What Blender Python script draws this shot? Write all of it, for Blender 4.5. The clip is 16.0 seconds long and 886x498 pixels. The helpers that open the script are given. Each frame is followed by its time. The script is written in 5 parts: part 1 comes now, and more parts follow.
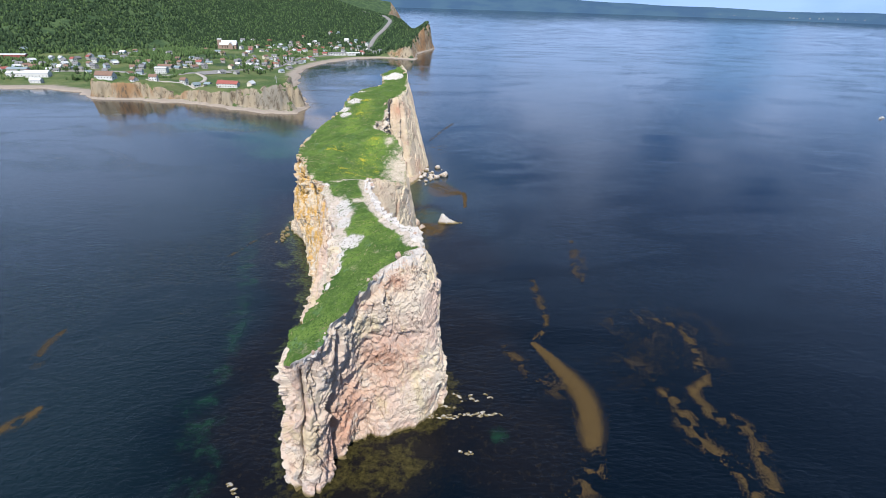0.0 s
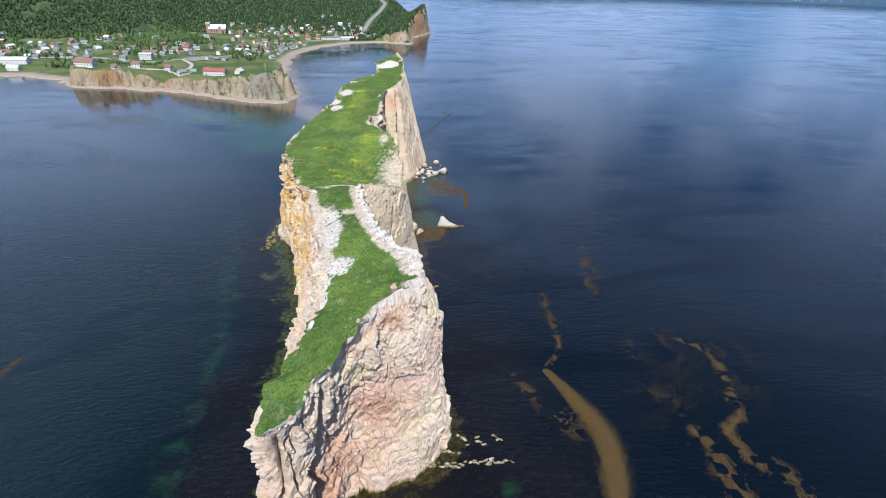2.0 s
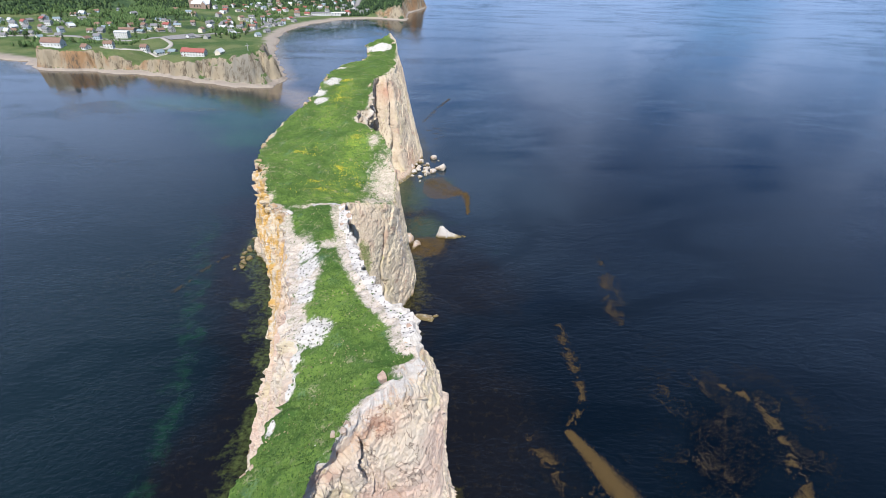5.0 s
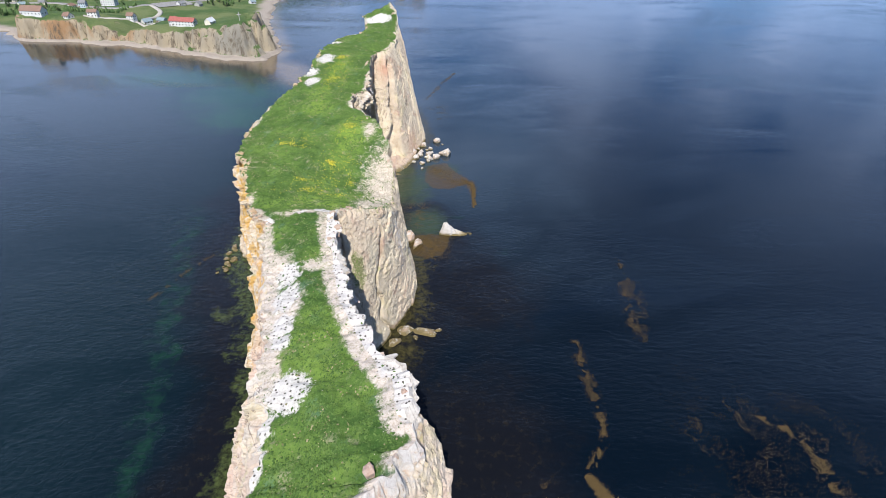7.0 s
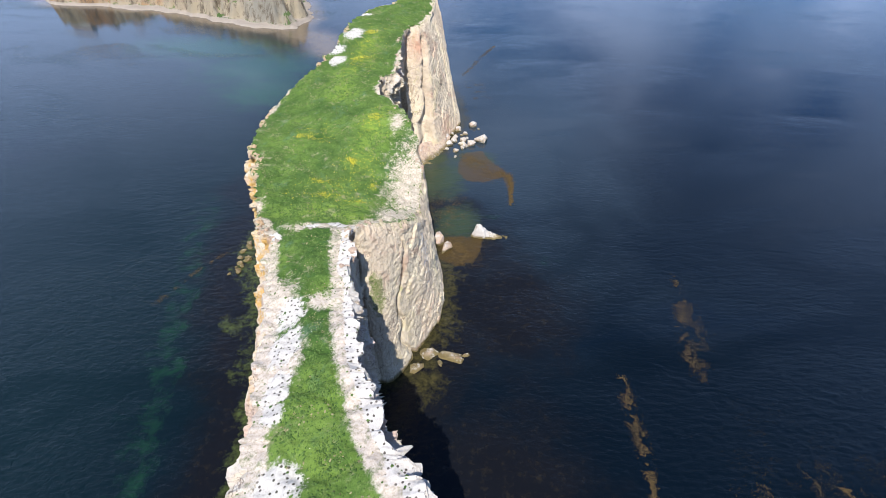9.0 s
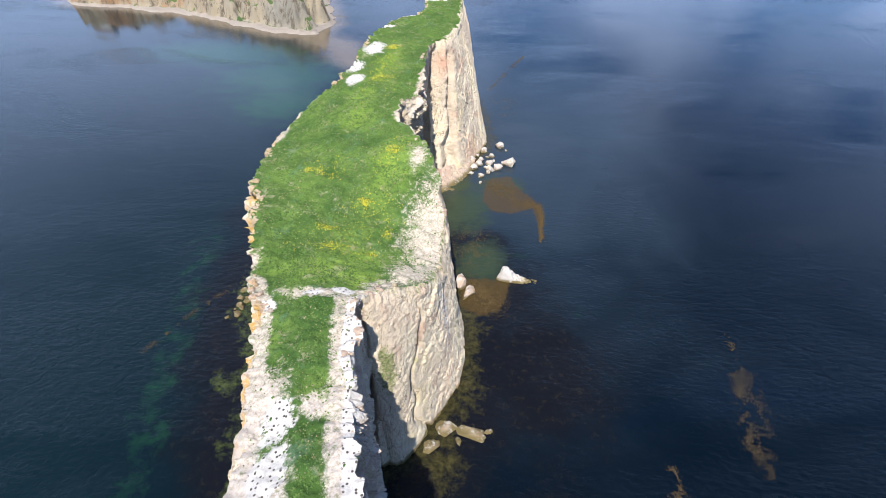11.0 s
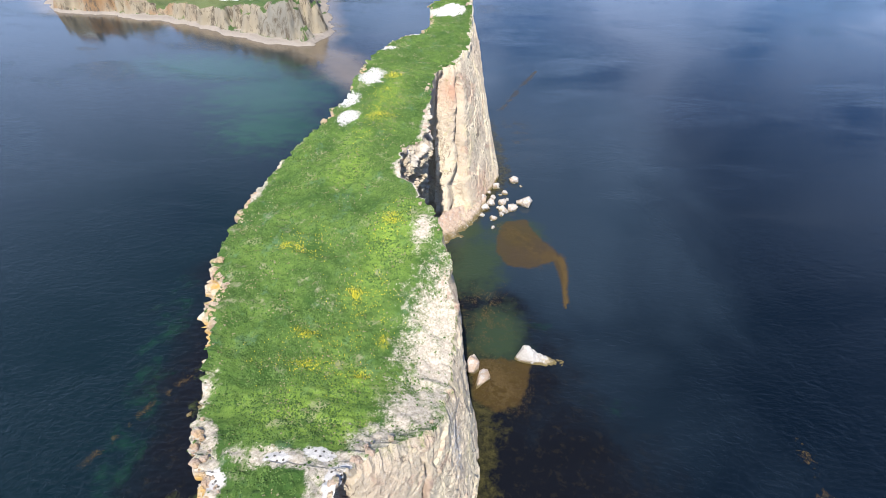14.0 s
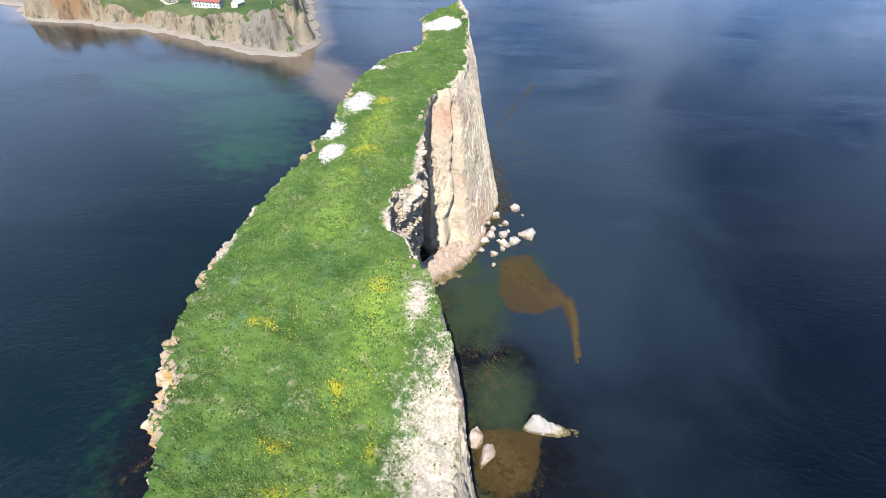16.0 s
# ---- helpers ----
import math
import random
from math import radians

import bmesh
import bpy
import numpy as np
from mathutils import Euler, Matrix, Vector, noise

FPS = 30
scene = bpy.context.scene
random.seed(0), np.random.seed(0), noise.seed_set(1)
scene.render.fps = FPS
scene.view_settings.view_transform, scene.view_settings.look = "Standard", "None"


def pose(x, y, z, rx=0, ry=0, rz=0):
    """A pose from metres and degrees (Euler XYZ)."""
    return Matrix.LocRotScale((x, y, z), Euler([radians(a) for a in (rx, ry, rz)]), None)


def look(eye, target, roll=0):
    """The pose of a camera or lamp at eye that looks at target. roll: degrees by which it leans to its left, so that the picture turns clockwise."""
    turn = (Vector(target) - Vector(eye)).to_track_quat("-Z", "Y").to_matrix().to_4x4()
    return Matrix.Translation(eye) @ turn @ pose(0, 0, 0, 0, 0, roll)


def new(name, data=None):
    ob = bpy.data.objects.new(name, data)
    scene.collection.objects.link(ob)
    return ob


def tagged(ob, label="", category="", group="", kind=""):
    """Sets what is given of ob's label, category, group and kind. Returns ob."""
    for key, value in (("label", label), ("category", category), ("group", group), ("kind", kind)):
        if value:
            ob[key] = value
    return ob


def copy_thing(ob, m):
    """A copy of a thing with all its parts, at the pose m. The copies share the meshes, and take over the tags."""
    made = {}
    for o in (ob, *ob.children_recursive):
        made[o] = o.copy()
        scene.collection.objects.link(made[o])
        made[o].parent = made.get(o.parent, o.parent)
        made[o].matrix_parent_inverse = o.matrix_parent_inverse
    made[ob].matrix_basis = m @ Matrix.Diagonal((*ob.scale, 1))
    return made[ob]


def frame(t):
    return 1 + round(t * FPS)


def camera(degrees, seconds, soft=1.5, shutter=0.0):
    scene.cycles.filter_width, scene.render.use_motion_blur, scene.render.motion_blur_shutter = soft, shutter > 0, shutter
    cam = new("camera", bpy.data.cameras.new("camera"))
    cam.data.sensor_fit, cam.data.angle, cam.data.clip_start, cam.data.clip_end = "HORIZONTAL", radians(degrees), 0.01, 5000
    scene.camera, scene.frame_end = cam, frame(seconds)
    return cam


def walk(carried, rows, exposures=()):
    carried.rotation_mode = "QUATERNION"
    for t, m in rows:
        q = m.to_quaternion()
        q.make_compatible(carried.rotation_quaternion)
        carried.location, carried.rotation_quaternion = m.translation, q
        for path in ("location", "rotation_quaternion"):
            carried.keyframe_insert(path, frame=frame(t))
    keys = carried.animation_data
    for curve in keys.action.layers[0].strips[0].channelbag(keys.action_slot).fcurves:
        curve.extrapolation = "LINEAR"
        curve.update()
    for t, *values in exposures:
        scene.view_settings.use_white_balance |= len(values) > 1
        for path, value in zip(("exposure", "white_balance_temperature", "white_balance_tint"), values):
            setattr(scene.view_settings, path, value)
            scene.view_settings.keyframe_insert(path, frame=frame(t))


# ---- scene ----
cam = camera(83.1, 16.0, soft=0.7)
PATH = [
    (0, (0.724, -1.678, 140.870), (0.744, 16.202, 131.910), 1.7),
    (0.5, (0.186, 5.466, 140.868), (0.246, 23.286, 131.778), 1.7),
    (1, (-0.354, 12.591, 140.866), (-0.254, 30.341, 131.656), 1.7),
    (1.5, (-0.915, 19.714, 140.878), (-0.785, 37.394, 131.538), 1.7),
    (2, (-1.465, 26.835, 140.901), (-1.305, 44.455, 131.431), 1.7),
    (2.5, (-1.982, 33.967, 140.943), (-1.782, 51.517, 131.353), 1.7),
    (3, (-2.384, 41.109, 140.993), (-2.154, 58.589, 131.263), 1.8),
    (3.5, (-2.700, 48.257, 141.041), (-2.440, 65.657, 131.191), 1.7),
    (4, (-3.002, 55.451, 141.076), (-2.732, 72.781, 131.096), 1.8),
    (4.5, (-3.296, 62.622, 141.097), (-2.996, 79.882, 130.997), 1.8),
    (5, (-3.554, 69.705, 141.093), (-3.224, 86.885, 130.863), 1.8),
    (5.2, (-3.607, 72.561, 141.084), (-3.257, 89.711, 130.814), 1.9),
    (7.5, (-3.550, 105.814, 140.653), (-3.470, 122.144, 129.103), 1.7),
    (8, (-3.627, 113.207, 140.600), (-3.787, 129.297, 128.720), 1.6),
    (8.5, (-3.833, 120.737, 140.539), (-4.393, 136.577, 128.349), 1.5),
    (9, (-4.403, 128.232, 140.488), (-5.373, 144.002, 128.228), 1.5),
    (11.5, (-10.106, 165.417, 140.123), (-11.816, 181.107, 127.843), 1.7),
    (12, (-11.359, 172.720, 140.080), (-13.079, 188.400, 127.790), 1.7),
    (12.5, (-12.696, 179.956, 140.053), (-14.436, 195.636, 127.763), 1.8),
    (13, (-14.076, 187.094, 140.037), (-15.836, 202.764, 127.738), 1.8),
    (13.5, (-15.445, 194.072, 140.044), (-17.265, 209.742, 127.734), 1.9),
    (14, (-16.689, 200.944, 140.072), (-18.449, 216.614, 127.762), 1.8),
    (14.5, (-17.820, 207.792, 140.123), (-19.460, 223.482, 127.833), 1.9),
    (15, (-18.959, 214.652, 140.166), (-20.449, 230.362, 127.876), 1.9),
    (15.5, (-20.148, 221.554, 140.195), (-21.508, 237.284, 127.915), 1.9),
    (16, (-21.398, 228.453, 140.219), (-22.898, 244.163, 127.939), 1.9),
]
walk(cam, [(t, look(eye, target, roll)) for t, eye, target, roll in PATH],
     [(0, 0.22), (5, 0.27), (8.5, 0.40), (12, 0.55), (16, 0.55)])

# ---- light ----
SUN_AZ, SUN_EL = radians(181), radians(53)  # azimuth from +y towards +x
sun_dir = Vector((math.sin(SUN_AZ) * math.cos(SUN_EL), math.cos(SUN_AZ) * math.cos(SUN_EL), math.sin(SUN_EL)))
sun = new("sun", bpy.data.lights.new("sun", "SUN"))
sun.data.energy, sun.data.angle, sun.data.color = 5.6, radians(0.53), (1.0, 0.975, 0.94)
sun.matrix_world = look((0, 0, 400), Vector((0, 0, 400)) - sun_dir)

world = bpy.data.worlds.new("sky")
scene.world = world
world.use_nodes = True
wn, wl = world.node_tree.nodes, world.node_tree.links
wn.clear()
sky = wn.new("ShaderNodeTexSky")
sky.sky_type, sky.sun_disc = "NISHITA", False
sky.sun_elevation, sky.sun_rotation = SUN_EL, SUN_AZ
sky.air_density, sky.dust_density, sky.ozone_density = 0.8, 0.4, 3.0
geo = wn.new("ShaderNodeTexCoord")
cl = wn.new("ShaderNodeTexNoise")
cl.inputs["Scale"].default_value, cl.inputs["Detail"].default_value, cl.inputs["Roughness"].default_value = 5.0, 7, 0.55
stretch = wn.new("ShaderNodeMapping")
stretch.inputs["Scale"].default_value = (1, 1, 2.4)
stretch.inputs["Location"].default_value = (5.69, 19.79, -14.81)
ramp = wn.new("ShaderNodeValToRGB")
ramp.color_ramp.elements[0].position, ramp.color_ramp.elements[1].position = 0.36, 0.52
mix = wn.new("ShaderNodeMix")
mix.data_type = "RGBA"
mix.inputs["B"].default_value = (6.9, 9.2, 14.4, 1)
bg = wn.new("ShaderNodeBackground")
bg.inputs["Strength"].default_value = 0.09
wo = wn.new("ShaderNodeOutputWorld")
wl.new(geo.outputs["Generated"], stretch.inputs["Vector"])
wl.new(stretch.outputs[0], cl.inputs["Vector"])
side = wn.new("ShaderNodeMath")
side.operation = "MULTIPLY_ADD"
side.inputs[1].default_value = -0.13
wl.new(cl.outputs["Fac"], side.inputs[2])
wl.new(side.outputs[0], ramp.inputs["Fac"])
high = wn.new("ShaderNodeSeparateXYZ")
low = wn.new("ShaderNodeMapRange")
low.inputs["From Min"].default_value, low.inputs["From Max"].default_value = 0.68, 0.28
low.inputs["To Min"].default_value, low.inputs["To Max"].default_value = 0.03, 0.9
amount = wn.new("ShaderNodeMath")
amount.operation = "MULTIPLY"
wl.new(geo.outputs["Generated"], high.inputs[0])
wl.new(high.outputs["Z"], low.inputs["Value"])
wl.new(high.outputs["X"], side.inputs[0])
wl.new(ramp.outputs["Color"], amount.inputs[0])
wl.new(low.outputs[0], amount.inputs[1])
wl.new(amount.outputs[0], mix.inputs["Factor"])
clear = wn.new("ShaderNodeMix")
clear.data_type, clear.blend_type = "RGBA", "MULTIPLY"
clear.inputs["Factor"].default_value = 1.0
clear.inputs["B"].default_value = (0.60, 0.88, 1.22, 1)
wl.new(sky.outputs[0], clear.inputs["A"])
wl.new(clear.outputs["Result"], mix.inputs["A"])
haze = wn.new("ShaderNodeMapRange")
haze.interpolation_type = "SMOOTHSTEP"
haze.inputs["From Min"].default_value, haze.inputs["From Max"].default_value = 0.22, 0.0
haze.inputs["To Max"].default_value = 0.8
veil = wn.new("ShaderNodeMix")
veil.data_type = "RGBA"
veil.inputs["B"].default_value = (3.9, 6.3, 11.2, 1)
wl.new(high.outputs["Z"], haze.inputs["Value"])
wl.new(haze.outputs[0], veil.inputs["Factor"])
wl.new(mix.outputs["Result"], veil.inputs["A"])
wl.new(veil.outputs["Result"], bg.inputs["Color"])
wl.new(bg.outputs[0], wo.inputs["Surface"])

# ---- materials ----
class Mat:
    """A node material with short helpers."""

    def __init__(self, name):
        self.m = bpy.data.materials.new(name)
        self.m.use_nodes = True
        self.n, self.l = self.m.node_tree.nodes, self.m.node_tree.links
        self.b = self.n["Principled BSDF"]
        self.co = self.n.new("ShaderNodeNewGeometry").outputs["Position"]

    def put(self, socket, value):
        if isinstance(value, bpy.types.NodeSocket):
            self.l.new(value, socket)
        elif isinstance(value, tuple):
            socket.default_value = (*value, 1)[:len(socket.default_value)] if len(value) == 3 else value
        else:
            socket.default_value = value

    def scaled(self, sx, sy, sz):
        v = self.n.new("ShaderNodeVectorMath")
        v.operation = "MULTIPLY"
        self.l.new(self.co, v.inputs[0])
        v.inputs[1].default_value = (sx, sy, sz)
        return v.outputs[0]

    def noise(self, scale, detail=5.0, rough=0.55, at=None, distort=0.0):
        t = self.n.new("ShaderNodeTexNoise")
        self.put(t.inputs["Vector"], at or self.co)
        t.inputs["Scale"].default_value, t.inputs["Detail"].default_value = scale, detail
        t.inputs["Roughness"].default_value, t.inputs["Distortion"].default_value = rough, distort
        return t.outputs["Fac"]

    def voronoi(self, scale, at=None, flat=False):
        t = self.n.new("ShaderNodeTexVoronoi")
        t.voronoi_dimensions = "2D" if flat else "3D"
        self.put(t.inputs["Vector"], at or self.co)
        t.inputs["Scale"].default_value = scale
        t.inputs["Randomness"].default_value = 0.8
        return t.outputs["Distance"]

    def steps(self, value, lo, hi, to0=0.0, to1=1.0):
        r = self.n.new("ShaderNodeMapRange")
        r.interpolation_type = "SMOOTHSTEP"
        self.put(r.inputs["Value"], value)
        for k, v in zip(("From Min", "From Max", "To Min", "To Max"), (lo, hi, to0, to1)):
            r.inputs[k].default_value = v
        return r.outputs["Result"]

    def math(self, op, a, b=0.0):
        t = self.n.new("ShaderNodeMath")
        t.operation, t.use_clamp = op, False
        self.put(t.inputs[0], a), self.put(t.inputs[1], b)
        return t.outputs[0]

    def blend(self, f, a, b, kind="MIX"):
        t = self.n.new("ShaderNodeMix")
        t.data_type, t.blend_type = "RGBA", kind
        self.put(t.inputs["Factor"], f), self.put(t.inputs["A"], a), self.put(t.inputs["B"], b)
        return t.outputs["Result"]

    def attr(self, name):
        t = self.n.new("ShaderNodeAttribute")
        t.attribute_name = name
        return t.outputs["Fac"]

    def rand(self):
        return self.n.new("ShaderNodeObjectInfo").outputs["Random"]

    def island(self):
        return self.n.new("ShaderNodeNewGeometry").outputs["Random Per Island"]

    def normal(self):
        s = self.n.new("ShaderNodeSeparateXYZ")
        self.l.new(self.n.new("ShaderNodeNewGeometry").outputs["Normal"], s.inputs[0])
        return s.outputs

    def xyz(self):
        s = self.n.new("ShaderNodeSeparateXYZ")
        self.l.new(self.co, s.inputs[0])
        return s.outputs

    def bump(self, height, dist, strength=1.0, after=None):
        t = self.n.new("ShaderNodeBump")
        self.put(t.inputs["Height"], height)
        self.put(t.inputs["Distance"], dist), self.put(t.inputs["Strength"], strength)
        if after is not None:
            self.l.new(after, t.inputs["Normal"])
        self.l.new(t.outputs[0], self.b.inputs["Normal"])
        return t.outputs[0]

    def done(self, color, rough=0.9, spec=0.3):
        self.put(self.b.inputs["Base Color"], color)
        self.put(self.b.inputs["Roughness"], rough)
        self.put(self.b.inputs["Specular IOR Level"], spec)
        return self.m


def rock_material():
    """Pink-beige limestone with stains, guano, rust and lichen where the attributes say."""
    m = Mat("limestone")
    tall = m.scaled(1, 1, 0.3)
    tint = m.noise(0.045, 5, 0.6)
    streak = m.noise(0.30, 8, 0.66, at=tall, distort=0.5)
    grain = m.noise(1.5, 10, 0.72)
    tone = m.attr("tone")
    front = m.blend(m.steps(tint, 0.36, 0.62), (0.53, 0.39, 0.315), (0.58, 0.495, 0.39))
    tan = m.blend(m.steps(tint, 0.36, 0.62), (0.455, 0.37, 0.27), (0.56, 0.475, 0.34))
    c = m.blend(m.steps(m.xyz()["Y"], 190, 240, 0.0, 0.9), front, tan)
    c = m.blend(m.math("MULTIPLY", m.steps(tone, 0.34, 0.18), 0.6), c, (0.37, 0.245, 0.185))
    c = m.blend(m.math("MULTIPLY", m.steps(tone, 0.6, 0.8), 0.5), c, (0.62, 0.575, 0.52))
    c = m.blend(m.math("MULTIPLY", m.steps(streak, 0.54, 0.72), 0.4), c, (0.37, 0.24, 0.18))
    c = m.blend(m.math("MULTIPLY", m.steps(grain, 0.48, 0.68), 0.45), c, (0.60, 0.54, 0.47))
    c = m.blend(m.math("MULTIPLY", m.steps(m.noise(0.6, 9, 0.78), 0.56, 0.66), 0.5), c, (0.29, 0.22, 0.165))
    c = m.blend(m.math("MULTIPLY", m.steps(m.noise(0.085, 6, 0.66, distort=0.8), 0.54, 0.66), 0.6), c, (0.37, 0.225, 0.165))
    c = m.blend(m.math("MULTIPLY", m.steps(m.noise(0.07, 7, 0.68, at=m.scaled(1.3, 1.3, 0.8)), 0.53, 0.64), 0.65), c, (0.49, 0.41, 0.255))
    seam = m.math("ABSOLUTE", m.math("SUBTRACT", m.noise(0.10, 4, 0.6, at=m.scaled(1, 1, 0.5), distort=1.0), 0.5))
    c = m.blend(m.math("MULTIPLY", m.steps(seam, 0.010, 0.003), m.steps(m.noise(0.09, 3), 0.44, 0.56, 0.0, 0.7)), c, (0.13, 0.09, 0.07))
    rust = m.math("MULTIPLY", m.attr("rust"), m.steps(m.noise(0.3, 7, 0.7), 0.32, 0.52))
    c = m.blend(m.math("MULTIPLY", rust, 0.85), c, m.blend(grain, (0.36, 0.17, 0.10), (0.52, 0.30, 0.20)))
    g = m.math("MULTIPLY", m.attr("lichen"), m.steps(m.noise(0.22, 8, 0.7, at=m.scaled(1, 1, 0.4)), 0.43, 0.58))
    c = m.blend(g, c, m.blend(grain, (0.40, 0.22, 0.06), (0.58, 0.38, 0.12)))
    moss = m.math("MULTIPLY", m.steps(m.noise(0.13, 7, 0.7), 0.60, 0.68), m.steps(m.normal()["Z"], 0.2, 0.6))
    c = m.blend(m.math("MULTIPLY", moss, 0.6), c, (0.26, 0.26, 0.10))
    wet = m.math("ADD", m.xyz()["Z"], m.math("MULTIPLY", m.noise(0.3, 5, 0.6), -2.4))
    c = m.blend(m.steps(wet, 0.8, -0.8), c, (0.15, 0.115, 0.05))
    white = m.math("ADD", m.attr("guano"), m.math("MULTIPLY", m.math("SUBTRACT", m.noise(0.6, 8, 0.74), 0.5), 1.5))
    c = m.blend(m.math("MULTIPLY", m.steps(white, 0.40, 0.66), 0.92), c, m.blend(m.steps(grain, 0.3, 0.7), (0.44, 0.40, 0.365), (0.56, 0.535, 0.50)))
    sod = m.math("ADD", m.attr("sod"), m.math("MULTIPLY", m.math("SUBTRACT", m.noise(0.45, 8, 0.75), 0.5), 2.0))
    c = m.blend(m.steps(sod, 0.4, 0.75), c, m.blend(m.steps(grain, 0.4, 0.6), (0.13, 0.17, 0.05), (0.29, 0.25, 0.15)))
    m.bump(m.math("ADD", m.math("ADD", grain, m.math("MULTIPLY", m.noise(6.0, 6, 0.75), 0.35)), m.math("MULTIPLY", m.noise(0.7, 6, 0.7), 0.6)), 0.5, 0.8)
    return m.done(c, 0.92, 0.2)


def turf_material():
    m = Mat("cliff_top_turf")
    fine = m.noise(2.6, 9, 0.75)
    mid = m.noise(0.075, 8, 0.68)
    tuss = m.noise(0.8, 6, 0.74)
    c = m.blend(m.steps(mid, 0.38, 0.62), (0.042, 0.087, 0.019), (0.108, 0.172, 0.036))
    blue = m.steps(m.noise(0.16, 6, 0.7, at=m.scaled(1, 0.7, 1)), 0.54, 0.66)
    c = m.blend(m.math("MULTIPLY", blue, 0.6), c, (0.085, 0.155, 0.085))
    c = m.blend(m.math("MULTIPLY", m.attr("lime"), m.steps(m.noise(0.2, 6, 0.7), 0.32, 0.55)), c, (0.175, 0.262, 0.042))
    c = m.blend(m.math("MULTIPLY", m.steps(tuss, 0.52, 0.68), 0.5), c, (0.155, 0.205, 0.062))
    c = m.blend(m.math("MULTIPLY", m.steps(fine, 0.50, 0.62), 0.6), c, (0.026, 0.066, 0.014))
    c = m.blend(m.math("MULTIPLY", m.steps(m.noise(0.16, 9, 0.74), 0.55, 0.66), 0.7), c, m.blend(fine, (0.19, 0.185, 0.10), (0.33, 0.30, 0.20)))
    fl = m.math("ADD", m.attr("flower"), m.math("MULTIPLY", m.math("SUBTRACT", m.noise(1.3, 9, 0.78), 0.5), 2.0))
    fl = m.math("ADD", fl, m.math("MULTIPLY", m.math("SUBTRACT", m.noise(0.22, 5, 0.7), 0.5), 1.8))
    c = m.blend(m.math("MULTIPLY", m.steps(fl, 0.5, 1.3), 0.55), c, (0.36, 0.33, 0.022))
    grain = m.noise(1.6, 10, 0.76)
    soil = m.blend(m.steps(grain, 0.35, 0.66), (0.32, 0.262, 0.20), (0.53, 0.465, 0.375))
    soil = m.blend(m.math("MULTIPLY", m.steps(m.noise(0.9, 8, 0.76), 0.57, 0.65), 0.8), soil, (0.15, 0.17, 0.075))
    soil = m.blend(m.steps(m.xyz()["Y"], 240, 200), soil, m.blend(m.steps(grain, 0.3, 0.6), (0.36, 0.285, 0.225), (0.50, 0.435, 0.375)))
    bare = m.math("ADD", m.attr("bare"), m.math("MULTIPLY", m.math("SUBTRACT", m.noise(0.4, 9, 0.78), 0.5), 1.5))
    c = m.blend(m.steps(bare, 0.36, 0.72), c, soil)
    white = m.math("ADD", m.attr("guano"), m.math("MULTIPLY", m.math("SUBTRACT", m.noise(0.5, 9, 0.72), 0.5), 1.15))
    speck = m.math("MAXIMUM", m.steps(m.voronoi(0.72, flat=True), 0.13, 0.20), m.steps(m.normal()["Z"], 0.9, 0.78))
    pale = m.blend(m.steps(grain, 0.3, 0.6), (0.41, 0.375, 0.34), (0.545, 0.515, 0.485))
    pale = m.blend(speck, (0.065, 0.055, 0.05), pale)
    c = m.blend(m.math("MULTIPLY", m.steps(white, 0.42, 0.58), 0.95), c, pale)
    m.bump(m.math("ADD", fine, m.math("MULTIPLY", tuss, 1.3)), 0.25, 0.7)
    return m.done(c, 0.95, 0.12)


